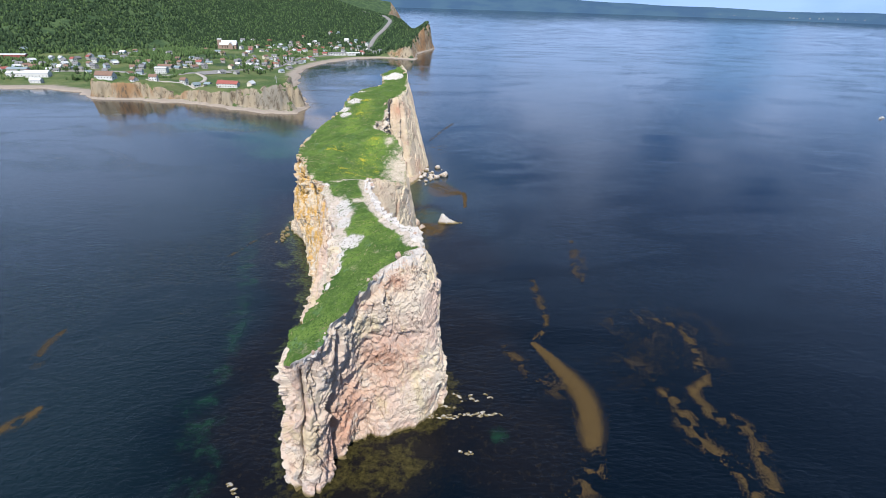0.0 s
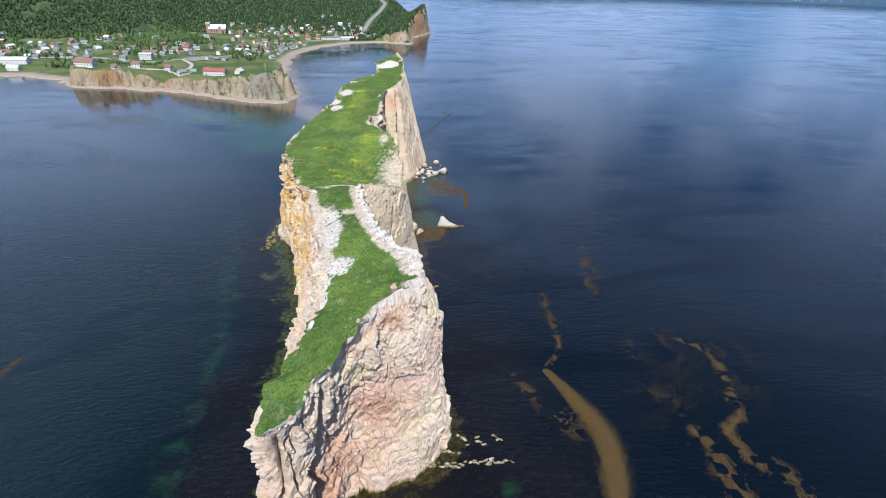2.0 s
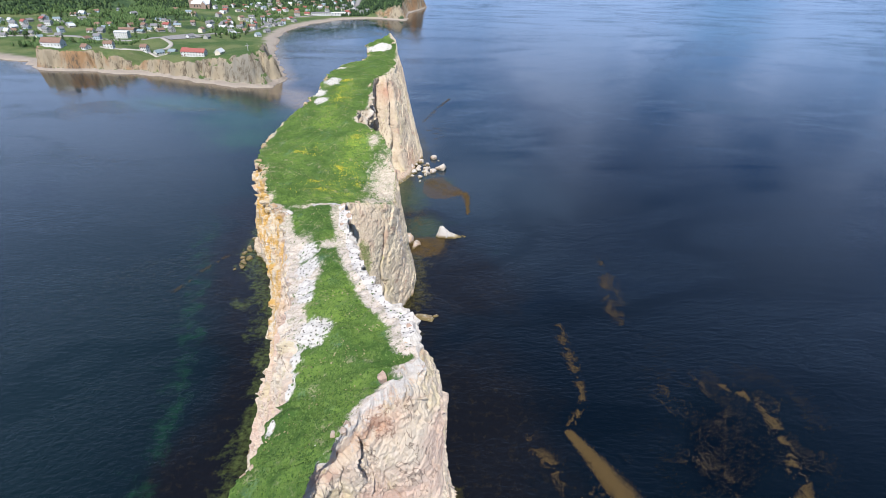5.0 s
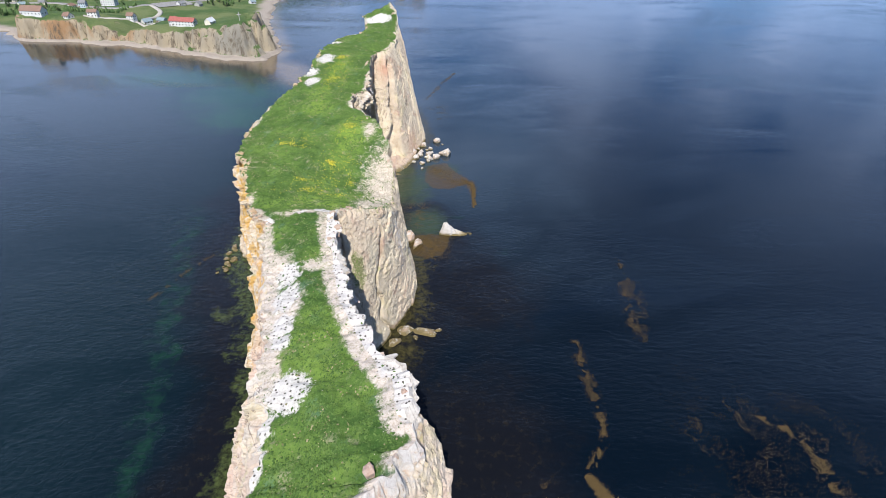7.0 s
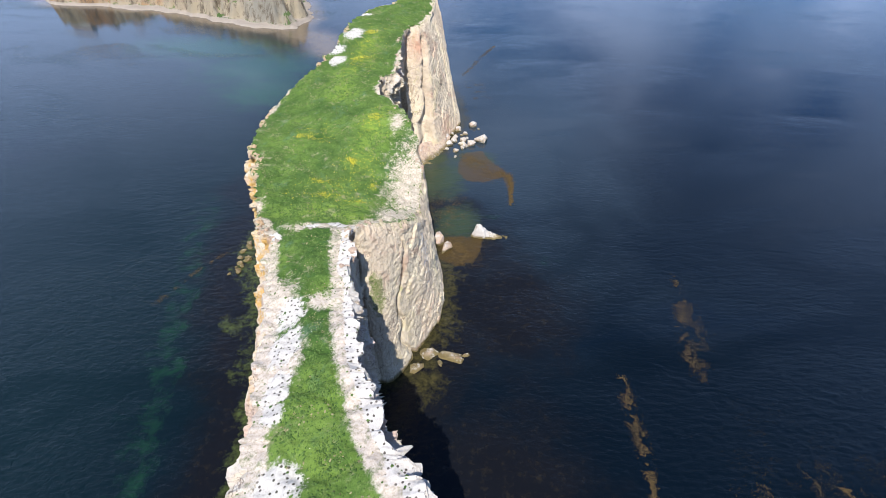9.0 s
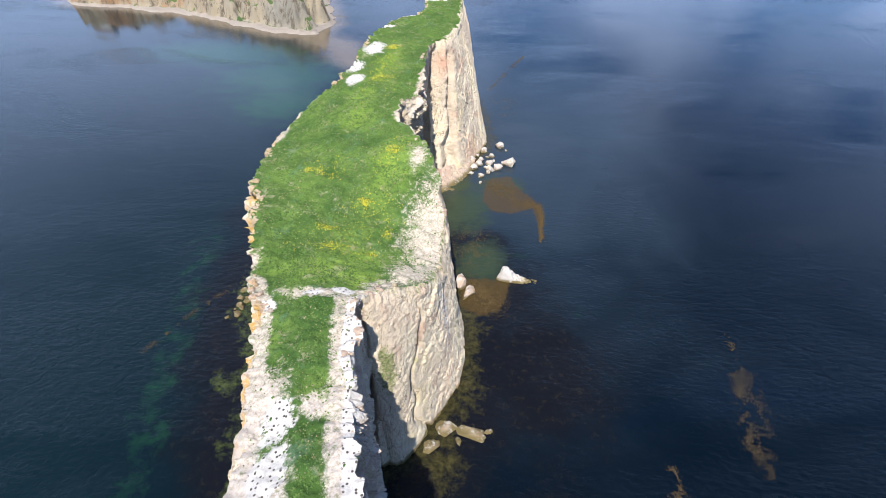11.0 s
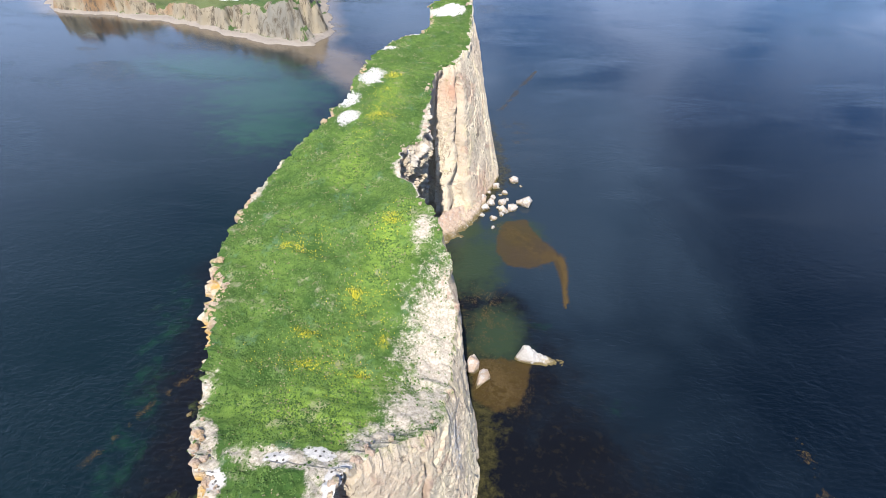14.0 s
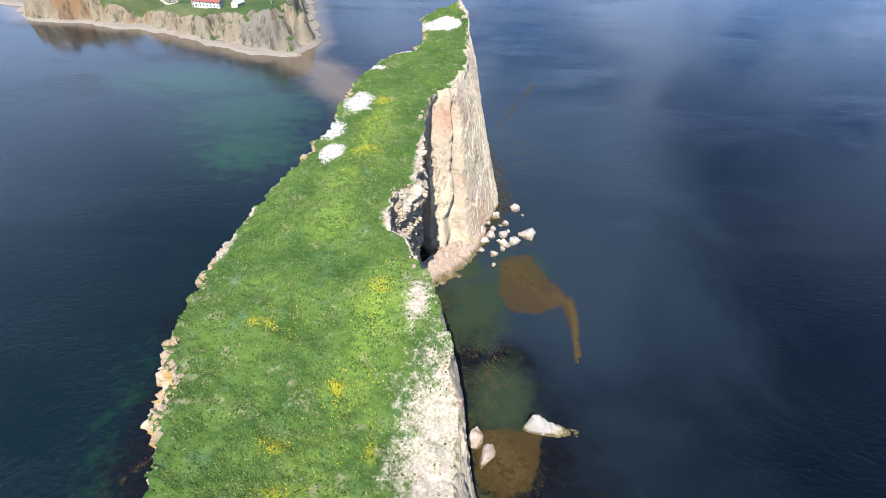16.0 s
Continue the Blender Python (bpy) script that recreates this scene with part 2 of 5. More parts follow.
def sea_material():
    m = Mat("sea_water")
    c = m.blend(m.steps(m.noise(0.0032, 6, 0.6, distort=1.0), 0.50, 0.62), m.blend(m.steps(m.xyz()["X"], -140, -40), (0.0034, 0.0105, 0.0135), (0.0012, 0.0037, 0.0068)), (0.0012, 0.0046, 0.0105))
    # grey-blue put into the body colour in place of reflected sky
    grey_sheen = m.math("ADD", m.attr("grey_sheen"), m.math("MULTIPLY", m.math("SUBTRACT", m.noise(0.012, 6, 0.6, distort=0.6), 0.5), 0.9))
    c = m.blend(m.math("MULTIPLY", m.steps(grey_sheen, 0.1, 0.9), m.steps(m.attr("grey_sheen"), 0.0, 0.25)), c, (0.0175, 0.0285, 0.0400))
    kelp = m.noise(0.11, 9, 0.72)
    bed = m.math("ADD", m.attr("bed"), m.math("MULTIPLY", m.math("SUBTRACT", m.noise(0.05, 8, 0.68), 0.5), 1.2))
    weedy = m.blend(m.steps(m.noise(0.32, 9, 0.76), 0.5, 0.68), (0.0052, 0.0055, 0.0068), (0.0135, 0.0115, 0.0085))
    c = m.blend(m.math("MULTIPLY", m.steps(bed, 0.2, 0.9), m.steps(m.attr("bed"), 0.0, 0.3)), c, weedy)
    gr = m.math("ADD", m.attr("green"), m.math("MULTIPLY", m.math("SUBTRACT", kelp, 0.5), 2.8))
    c = m.blend(m.math("MULTIPLY", m.steps(gr, 0.4, 1.5), m.steps(m.attr("green"), 0.0, 0.5)), c, (0.0095, 0.041, 0.020))
    sh = m.math("ADD", m.attr("shelf"), m.math("MULTIPLY", m.math("SUBTRACT", m.noise(0.16, 10, 0.76), 0.5), 2.8))
    tone = m.blend(m.steps(m.noise(0.5, 8, 0.74), 0.35, 0.68), (0.010, 0.010, 0.005), m.blend(m.steps(m.xyz()["X"], -60, -45), (0.062, 0.080, 0.024), (0.055, 0.047, 0.016)))
    c = m.blend(m.math("MULTIPLY", m.steps(sh, 0.5, 1.0), m.steps(m.attr("shelf"), 0.0, 0.35)), c, tone)
    so = m.math("ADD", m.attr("shoal"), m.math("MULTIPLY", m.math("SUBTRACT", m.noise(0.12, 8, 0.7), 0.5), 1.3))
    c = m.blend(m.math("MULTIPLY", m.steps(so, 0.25, 1.0), m.steps(m.attr("shoal"), 0.0, 0.4)), c, (0.026, 0.040, 0.020))
    ra = m.math("ADD", m.attr("raft"), m.math("MULTIPLY", m.math("SUBTRACT", m.noise(0.3, 9, 0.7), 0.5), 1.0))
    c = m.blend(m.math("MULTIPLY", m.steps(ra, 0.40, 0.8), 0.8), c, m.blend(m.noise(0.9, 8, 0.75), (0.030, 0.019, 0.006), (0.080, 0.050, 0.014)))
    sa = m.math("ADD", m.attr("sand"), m.math("MULTIPLY", m.math("SUBTRACT", m.noise(0.03, 6, 0.6), 0.5), 0.8))
    c = m.blend(m.steps(sa, 0.3, 1.1), c, (0.13, 0.10, 0.07))
    drift = m.noise(0.0015, 6, 0.56, at=m.scaled(1, 1.2, 1), distort=2.2)
    calm = m.math("MULTIPLY", m.steps(m.math("ABSOLUTE", m.math("SUBTRACT", drift, 0.47)), 0.004, 0.05, 0.3, 1.0), m.steps(m.noise(0.0045, 5, 0.6), 0.36, 0.56, 0.55, 1.0))
    swell = m.noise(0.16, 4, 0.55, at=m.scaled(0.8, 1.25, 1), distort=0.8)
    rip = m.noise(0.5, 6, 0.62, at=m.scaled(0.75, 1.3, 1), distort=0.6)
    k = m.math("MULTIPLY", m.math("ADD", 0.25, m.math("MULTIPLY", calm, 0.75)), m.math("MAXIMUM", m.steps(m.xyz()["Y"], 480, 240), m.steps(m.noise(0.009, 5, 0.6, at=m.scaled(0.6, 1.6, 1), distort=0.6), 0.5, 0.58, 0.2, 0.5)))
    b1 = m.bump(swell, 1.5, m.math("MULTIPLY", k, 0.22))
    m.bump(rip, 0.5, m.math("MULTIPLY", k, 0.8), after=b1)
    m.b.inputs["IOR"].default_value = 1.33
    return m.done(c, m.math("ADD", 0.045, m.math("MULTIPLY", calm, 0.06)), 0.5)


def land_material():
    m = Mat("coast_ground")
    up = m.normal()["Z"]
    grass = m.blend(m.steps(m.noise(0.02, 6, 0.6), 0.4, 0.62), (0.062, 0.105, 0.034), (0.13, 0.155, 0.062))
    scrub = m.blend(m.steps(m.noise(0.05, 8, 0.7), 0.42, 0.6), (0.035, 0.065, 0.03), (0.07, 0.11, 0.045))
    c = m.blend(m.steps(m.math("ADD", m.attr("forest"), m.math("MULTIPLY", m.math("SUBTRACT", m.noise(0.012, 6, 0.7), 0.5), 1.2)), 0.35, 0.6), grass, scrub)
    face = m.blend(m.steps(m.noise(0.035, 6, 0.6, at=m.scaled(1, 1, 0.4)), 0.42, 0.6), (0.30, 0.25, 0.175), m.blend(m.attr("ochre"), (0.225, 0.205, 0.165), (0.27, 0.16, 0.082)))
    face = m.blend(m.steps(m.noise(0.16, 8, 0.74, at=m.scaled(1, 1, 0.3)), 0.49, 0.62), face, (0.115, 0.092, 0.066))
    c = m.blend(m.steps(m.math("ADD", up, m.math("MULTIPLY", m.math("SUBTRACT", m.noise(0.1, 7, 0.7), 0.5), 0.35)), 0.86, 0.74), c, face)
    sand = m.blend(m.noise(0.5, 6, 0.7), (0.25, 0.21, 0.17), (0.37, 0.32, 0.27))
    c = m.blend(m.steps(m.xyz()["Z"], 3.4, 2.4), c, sand)
    m.bump(m.noise(0.25, 9, 0.72, at=m.scaled(1, 1, 0.5)), 3.0, 0.9)
    return m.done(c, 0.95, 0.15)


def plain(name, color, rough=0.8, vary=0.25, scale=3.0, spec=0.3, metal=0.0):
    m = Mat(name)
    dark = tuple(v * (1 - vary) for v in color)
    light = tuple(min(1, v * (1 + vary)) for v in color)
    c = m.blend(m.steps(m.noise(scale, 6, 0.65), 0.3, 0.7), dark, light)
    m.bump(m.noise(scale * 4, 4), 0.03, 0.5)
    m.b.inputs["Metallic"].default_value = metal
    return m.done(c, rough, spec)


def leafy(name, dark, light):
    """Foliage whose colour changes from clump to clump."""
    m = Mat(name)
    c = m.blend(m.island(), dark, light)
    c = m.blend(m.math("MULTIPLY", m.noise(1.2, 5, 0.7), 0.5), c, tuple(v * 0.5 for v in dark))
    return m.done(c, 0.9, 0.15)


ROCK, TURF, SEA, LAND = rock_material(), turf_material(), sea_material(), land_material()

# ---- shape helpers ----
def lattice(ix, iy, iz, seed=0):
    """A random number from 0 to 1 for each whole cell."""
    h = (ix.astype(np.int64) * 374761393 + iy.astype(np.int64) * 668265263 + iz.astype(np.int64) * 2147483647 + seed * 974711) & 0xFFFFFFFF
    h = ((h ^ (h >> 13)) * 1274126177) & 0xFFFFFFFF
    h = ((h ^ (h >> 16)) * 1103515245) & 0xFFFFFFFF
    return ((h ^ (h >> 15)) & 0xFFFFFF) / float(0x1000000)


def grain(x, y, z=0.0, seed=0):
    """Smooth noise from 0 to 1."""
    x, y, z = np.broadcast_arrays(np.asarray(x, float), np.asarray(y, float), np.asarray(z, float))
    ix, iy, iz = np.floor(x), np.floor(y), np.floor(z)
    fx, fy, fz = x - ix, y - iy, z - iz
    fx, fy, fz = (f * f * f * (f * (f * 6 - 15) + 10) for f in (fx, fy, fz))
    out = 0
    for a in (0, 1):
        for b in (0, 1):
            for c in (0, 1):
                w = (fx if a else 1 - fx) * (fy if b else 1 - fy) * (fz if c else 1 - fz)
                out = out + w * lattice(ix + a, iy + b, iz + c, seed)
    return out


def fractal(x, y, z=0.0, octaves=4, rough=0.5, seed=0):
    """Summed noise, about -1 to 1."""
    out, amp, total, f = 0, 1.0, 0.0, 1.0
    for k in range(octaves):
        out = out + amp * (grain(np.asarray(x) * f, np.asarray(y) * f, np.asarray(z) * f, seed + 17 * k) * 2 - 1)
        total, amp, f = total + amp, amp * rough, f * 2.03
    return out / total * 1.6


def cells(x, y, z, seed=0):
    """Cellular noise: a random level for the nearest cell, and the gap to the next one."""
    ix, iy, iz = np.floor(x), np.floor(y), np.floor(z)
    d1 = np.full(x.shape, 9.0)
    d2, level = d1.copy(), np.zeros(x.shape)
    for a in (-1, 0, 1):
        for b in (-1, 0, 1):
            for c in (-1, 0, 1):
                cx, cy, cz = ix + a, iy + b, iz + c
                d = (cx + lattice(cx, cy, cz, seed + 1) - x) ** 2 + (cy + lattice(cx, cy, cz, seed + 2) - y) ** 2 + (cz + lattice(cx, cy, cz, seed + 3) - z) ** 2
                d = np.sqrt(d)
                near = d < d1
                d2 = np.where(near, d1, np.minimum(d2, d))
                level = np.where(near, lattice(cx, cy, cz, seed + 4), level)
                d1 = np.where(near, d, d1)
    return level, d2 - d1


def ease(v, lo, hi):
    t = np.clip((np.asarray(v, float) - lo) / (hi - lo), 0, 1)
    return t * t * (3 - 2 * t)


def spline(rows, count, closed=True):
    """Even samples of a smooth curve through the rows (spaced by their first two columns)."""
    p = np.array(rows, float)
    n = len(p)
    if closed:
        q = np.vstack([p[-1:], p, p[:2]])
    else:
        q = np.vstack([2 * p[:1] - p[1:2], p, 2 * p[-1:] - p[-2:-1]])
    spans = n if closed else n - 1
    u = np.linspace(0, 1, 24, endpoint=False)[:, None]
    dense = []
    for i in range(spans):
        a, b, c, d = q[i], q[i + 1], q[i + 2], q[i + 3]
        dense.append(0.5 * (2 * b + (c - a) * u + (2 * a - 5 * b + 4 * c - d) * u ** 2 + (3 * b - a - 3 * c + d) * u ** 3))
    dense = np.vstack(dense + [p[:1] if closed else p[-1:]])
    run = np.r_[0, np.cumsum(np.hypot(*np.diff(dense[:, :2], axis=0).T))]
    at = np.linspace(0, run[-1], count, endpoint=not closed)
    return np.stack([np.interp(at, run, dense[:, k]) for k in range(p.shape[1])], axis=1)


def solid(name, verts, faces, material, parent=None, attrs=None, smooth=True, label=""):
    """ONE mesh object from arrays of corners and faces, with named values per corner."""
    me = bpy.data.meshes.new(name)
    verts, faces = np.asarray(verts, np.float32), np.asarray(faces, np.int32)
    k = faces.shape[1]
    me.vertices.add(len(verts))
    me.vertices.foreach_set("co", verts.ravel())
    me.loops.add(faces.size)
    me.loops.foreach_set("vertex_index", faces.ravel())
    me.polygons.add(len(faces))
    me.polygons.foreach_set("loop_start", np.arange(0, faces.size, k, dtype=np.int32))
    me.polygons.foreach_set("use_smooth", np.full(len(faces), smooth, bool))
    me.update(calc_edges=True)
    for key, value in (attrs or {}).items():
        a = me.attributes.new(key, "FLOAT", "POINT")
        a.data.foreach_set("value", np.asarray(value, np.float32).ravel())
    me.validate()
    me.materials.append(material)
    ob = new(name, me)
    if parent is not None:
        ob.parent = parent
    if label:
        ob["label"] = label
    return ob


def part(name, bm, material, parent=None, label=""):
    """Links a bmesh as ONE mesh object under a thing or a part."""
    me = bpy.data.meshes.new(name)
    bm.to_mesh(me)
    bm.free()
    me.materials.append(material)
    ob = new(name, me)
    if parent is not None:
        ob.parent = parent
    if label:
        ob["label"] = label
    return ob


def sheet_faces(rows, cols, wrap=False):
    """Quads of a grid with rows x cols corners; wrap joins the last column to the first."""
    r, c = np.arange(rows - 1)[:, None], np.arange(cols if wrap else cols - 1)[None]
    d = (c + 1) % cols
    return np.stack([r * cols + c, r * cols + d, (r + 1) * cols + d, (r + 1) * cols + c], axis=-1).reshape(-1, 4)


def blob(x, y, spots):
    """1 inside soft ellipses (cx, cy, rx, ry), 0 outside."""
    out = np.zeros(np.shape(x))
    for cx, cy, rx, ry in spots:
        out = np.maximum(out, 1.25 - np.hypot((x - cx) / rx, (y - cy) / ry))
    return np.clip(out, 0, 1)


def near_line(x, y, pts):
    """The distance to a polyline."""
    d = np.full(np.shape(x), 1e9)
    for (ax, ay), (bx, by) in zip(pts[:-1], pts[1:]):
        vx, vy = bx - ax, by - ay
        t = np.clip(((x - ax) * vx + (y - ay) * vy) / (vx * vx + vy * vy), 0, 1)
        d = np.minimum(d, np.hypot(x - ax - t * vx, y - ay - t * vy))
    return d


def inside(x, y, pts):
    """True inside the polygon."""
    hit = np.zeros(np.shape(x), bool)
    for (ax, ay), (bx, by) in zip(pts, pts[1:] + pts[:1]):
        cross = (ay > y) != (by > y)
        with np.errstate(divide="ignore", invalid="ignore"):
            at = (bx - ax) * (y - ay) / ((by - ay) or 1e-9) + ax
        hit ^= cross & (x < at)
    return hit

# ---- the coast: shore line and heights ----
SHORE = [(-2600, 650), (-1500, 700), (-900, 745), (-740, 765), (-678, 777), (-620, 790), (-555, 769), (-506, 722), (-444, 723), (-350, 706), (-282, 676), (-219, 654), (-192, 663),
         (-192, 708), (-221, 788), (-247, 858), (-272, 941), (-295, 1043), (-300, 1126), (-278, 1240), (-228, 1321), (-151, 1366), (-79, 1338), (-85, 1495), (-42, 1650),
         (-70, 1820), (-150, 2050), (-170, 2450), (-420, 2800), (-2600, 2900)]


def shore_distance(x, y):
    """Metres inland (minus: out at sea)."""
    d = near_line(x, y, SHORE + SHORE[:1])
    return np.where(inside(x, y, SHORE), d, -d)


def forest_line(x):
    return np.interp(x, [-1500, -950, -880, -800, -700, -560, -400, -250, -150, -100], [930, 960, 1060, 1180, 1290, 1400, 1400, 1380, 1360, 1330])


def land_height(x, y):
    d = shore_distance(x, y)
    gully = np.abs(fractal(x / 17 + y / 60, y / 60, 0, 3, 0.6, seed=7))
    d = d + 5 * fractal(x / 22, y / 22, 0, 3, seed=5) + 1.6 * fractal(x / 6, y / 6, 0, 2, seed=4)
    inland = d - (9 - 14 * np.minimum(gully, 0.7)) * ease(d, 1, 6)
    h = -4 + 6.2 * ease(d, -6, 5) + 1.2 * ease(d, 5, 30) + 10 * ease(d, 12, 260)
    top = np.interp(x, [-520, -440, -405, -385, -360, -300, -250, -220, -190], [25, 23, 18, 9, 16, 19, 29, 35, 34])
    top = top + 1.2 * fractal(x / 25, y / 25, 0, 3, seed=8)
    there = ease(x, -522, -508) * (1 - ease(y, 750, 960)) * (1 - ease(x, -150, -120))
    h = np.maximum(h, (top + 4) * there * ease(inland, -1.5, 9 + 13 * ease(x, -330, -240)) - 4)
    cap = (24 + 10 * ease(x, -140, -95) + 42 * ease(y, 1450, 1620) * ease(x, -130, -50)) * ease(x, -190, -140) * np.exp(-(np.maximum(0, 1400 - y) / 80) ** 2)
    h = np.maximum(h, (cap + 4) * ease(d, 1, 20) - 4)
    far = np.maximum(0, y - forest_line(x))
    hill = 0.24 * far * (1 - 0.35 * ease(far, 300, 900))
    hill = hill * (1 - 0.42 * ease(x, -520, -230)) * (1 - 0.92 * ease(x, -190, -110) * (1 - ease(y, 1750, 2000))) * ease(d, 4, 90)
    h = h + hill * (1 + 0.18 * fractal(x / 260, y / 260, 0, 4, seed=3))
    h = h + 1.5 * fractal(x / 9, y / 9, 0, 4, seed=6) * ease(h, 6, 18) * (1 - ease(d, 30, 60))
    return h
rng = np.random.default_rng(4)


def spaced(lo, hi, step, out_lo, out_hi, grow):
    """Coordinates at even steps between lo and hi, and wider and wider ones out to the ends."""
    mid = list(np.arange(lo, hi, step))
    s, v = step, mid[-1]
    while v < out_hi:
        s, v = s * grow, v + s
        mid.append(min(v, out_hi))
    s, v, low = step, lo, []
    while v > out_lo:
        s, v = s * grow, v - s
        low.append(max(v, out_lo))
    return np.array(low[::-1] + mid)


lx = spaced(-640, -170, 2.4, -2500, 30, 1.05)
ly = spaced(648, 800, 1.9, 638, 2850, 1.018)
X, Y = np.meshgrid(lx, ly)
Z = land_height(X, Y)
dist = shore_distance(X, Y)
forest = np.maximum(ease(Y - forest_line(X), -40, 60), blob(X, Y, [(-540, 1180, 130, 70), (-420, 1060, 60, 30), (-640, 1080, 90, 50), (-150, 1480, 90, 90)]))
ochre = ease(X, -300, -380) + ease(Y, 1200, 1300)
F = sheet_faces(len(ly), len(lx))
keep = Z.ravel()[F].max(axis=1) > -3.5
ground = solid("ground", np.stack([X, Y, Z], -1).reshape(-1, 3), F[keep], LAND, attrs={"forest": forest, "ochre": np.clip(ochre, 0, 1)})
tagged(ground, "coastal land with ochre cliffs, beach, grass plateau and wooded hill", "ground", kind="structure")

# ---- the great rock: rim and foot, in matching rows ----
RIM_NEAR = [(-42, 107, 49), (-36.5, 106, 52), (-31.5, 112, 54), (-27, 121, 59), (-22, 130, 62), (-16, 139, 63), (-9.5, 148, 64), (-8, 158, 64.5),
            (-10, 167, 64), (-16, 175, 63), (-20, 184, 62), (-25.5, 196, 60.5), (-30.5, 212, 59), (-35, 229, 58), (-38, 242, 57.5)]
FOOT_NEAR = [(-45.5, 109.5), (-40, 105), (-36.5, 107), (-30, 120), (-25.5, 128), (-15, 131), (-4, 135), (2.5, 145),
             (4, 155), (-6, 169), (-15.5, 180), (-23, 197), (-28.5, 212), (-33.5, 227), (-36.5, 240.5)]
RIM_BAY = [(-36, 243.5, 57), (-31, 250, 54.5), (-24, 257.5, 50.5), (-21.5, 268, 47), (-22.5, 281, 46.5), (-25, 295, 54), (-28.5, 309, 59.5), (-35.5, 323, 61), (-41.5, 332, 61), (-48.5, 343, 61.5),
           (-47.5, 354, 62), (-42.5, 364.5, 62), (-45, 389, 64), (-46.5, 420, 65.5), (-45, 430, 65.5), (-39.5, 432.5, 66), (-36.8, 455, 67), (-36.5, 476, 68), (-38.5, 497, 69), (-40, 512.5, 69), (-45, 523.5, 71)]
FOOT_BAY = [(-32, 232), (-26, 233.5), (-19.5, 250), (-14, 263), (-12.5, 280), (-16, 300), (-21.5, 319), (-30.5, 344), (-37.5, 364), (-42.5, 374),
            (-45, 382.5), (-45, 389), (-50, 406), (-53, 425), (-40, 397), (-26, 407), (-17.5, 431), (-13, 449), (-17, 469), (-22, 506), (-33, 531)]
RIM_LEFT = [(-55, 530, 69), (-63, 521, 66.5), (-61, 500, 66.5), (-62, 480, 66), (-71, 470, 66), (-78, 452, 65.5), (-81, 424, 65), (-80.5, 398, 62.5), (-85.5, 368, 58.5), (-90, 347, 56),
            (-92.5, 324, 53.5), (-90.5, 303, 52.5), (-83, 284, 53.5), (-74, 263, 52.5), (-68, 247.5, 53.5), (-61, 236, 54.5), (-56, 221, 54.5), (-50, 204, 55.5), (-44, 184.5, 57), (-38.5, 166, 58),
            (-36, 151, 56), (-38, 138.5, 53.5), (-42, 124, 51)]
FOOT_LEFT = [(-62, 540), (-74, 526), (-77, 500), (-82, 478), (-86, 466), (-90, 445), (-92, 418), (-93, 390), (-96, 363), (-99, 340),
             (-102, 318), (-100, 299), (-92, 280), (-80, 257), (-74, 245), (-68, 231), (-66, 214), (-64.5, 195), (-63, 178), (-61, 160),
             (-54, 142), (-50, 128), (-47.5, 117)]
BULGE = [0.9, 0.9, 0.65, 0.52, 0.48, 0.42, 0.4, 0.4, 0.45, 0.7, 0.8, 0.9, 1, 1, 1] + [0.8, 0.6, 0.5, 0.5, 0.6, 0.7, 0.8, 0.8, 0.9, 1, 1, 1, 1, 1, 1] + [0.8] * 6 + [1.0] * 23

RING, DOWN, IN = 2500, 130, 46
both = [(*r, *f, b) for r, f, b in zip(RIM_NEAR + RIM_BAY + RIM_LEFT, FOOT_NEAR + FOOT_BAY + FOOT_LEFT, BULGE)]
ring = spline(both, RING)
tan = np.roll(ring[:, :2], -2, 0) - np.roll(ring[:, :2], 2, 0)
tan = sum(np.roll(tan, k, 0) for k in range(-12, 13))
out = np.stack([tan[:, 1], -tan[:, 0]], 1) / np.hypot(*tan.T)[:, None]
rx, ry, rz = ring[:, 0].copy(), ring[:, 1].copy(), ring[:, 2].copy()
chunk, _ = cells(rx / 3.4, ry / 3.4, rx * 0, 24)
wob = 1.5 * fractal(rx / 7, ry / 7, 0, 4, 0.6, seed=21) + 1.7 * (chunk - 0.5)
wob = wob * (1 - 0.9 * np.exp(-((rx + 39) / 7) ** 2 - ((ry - 108) / 7) ** 2))
sx0, sy0 = rx.copy(), ry.copy()
rx, ry = rx + out[:, 0] * wob, ry + out[:, 1] * wob
ridge = ease(rx, -44, -38) * ease(ry, 150, 160) * ease(ry, 246, 240) * ease(out[:, 0], 0.0, 0.4)


def knob(x, y):
    """The raised far end: a step up, and a small peak on it."""
    return 6 * ease(y, 509, 512) + 5 * np.exp(-((x + 47) / 4.5) ** 2 - ((y - 521) / 5) ** 2)


rz = rz + knob(rx, ry)
rz0 = rz.copy()
step, _ = cells(rx / 2.2, ry / 2.2, rx * 0, 23)
rz = rz + 0.7 * fractal(rx / 5, ry / 5, 0, 4, 0.6, seed=22) + (1.1 + 1.2 * ridge) * (step - 0.5)


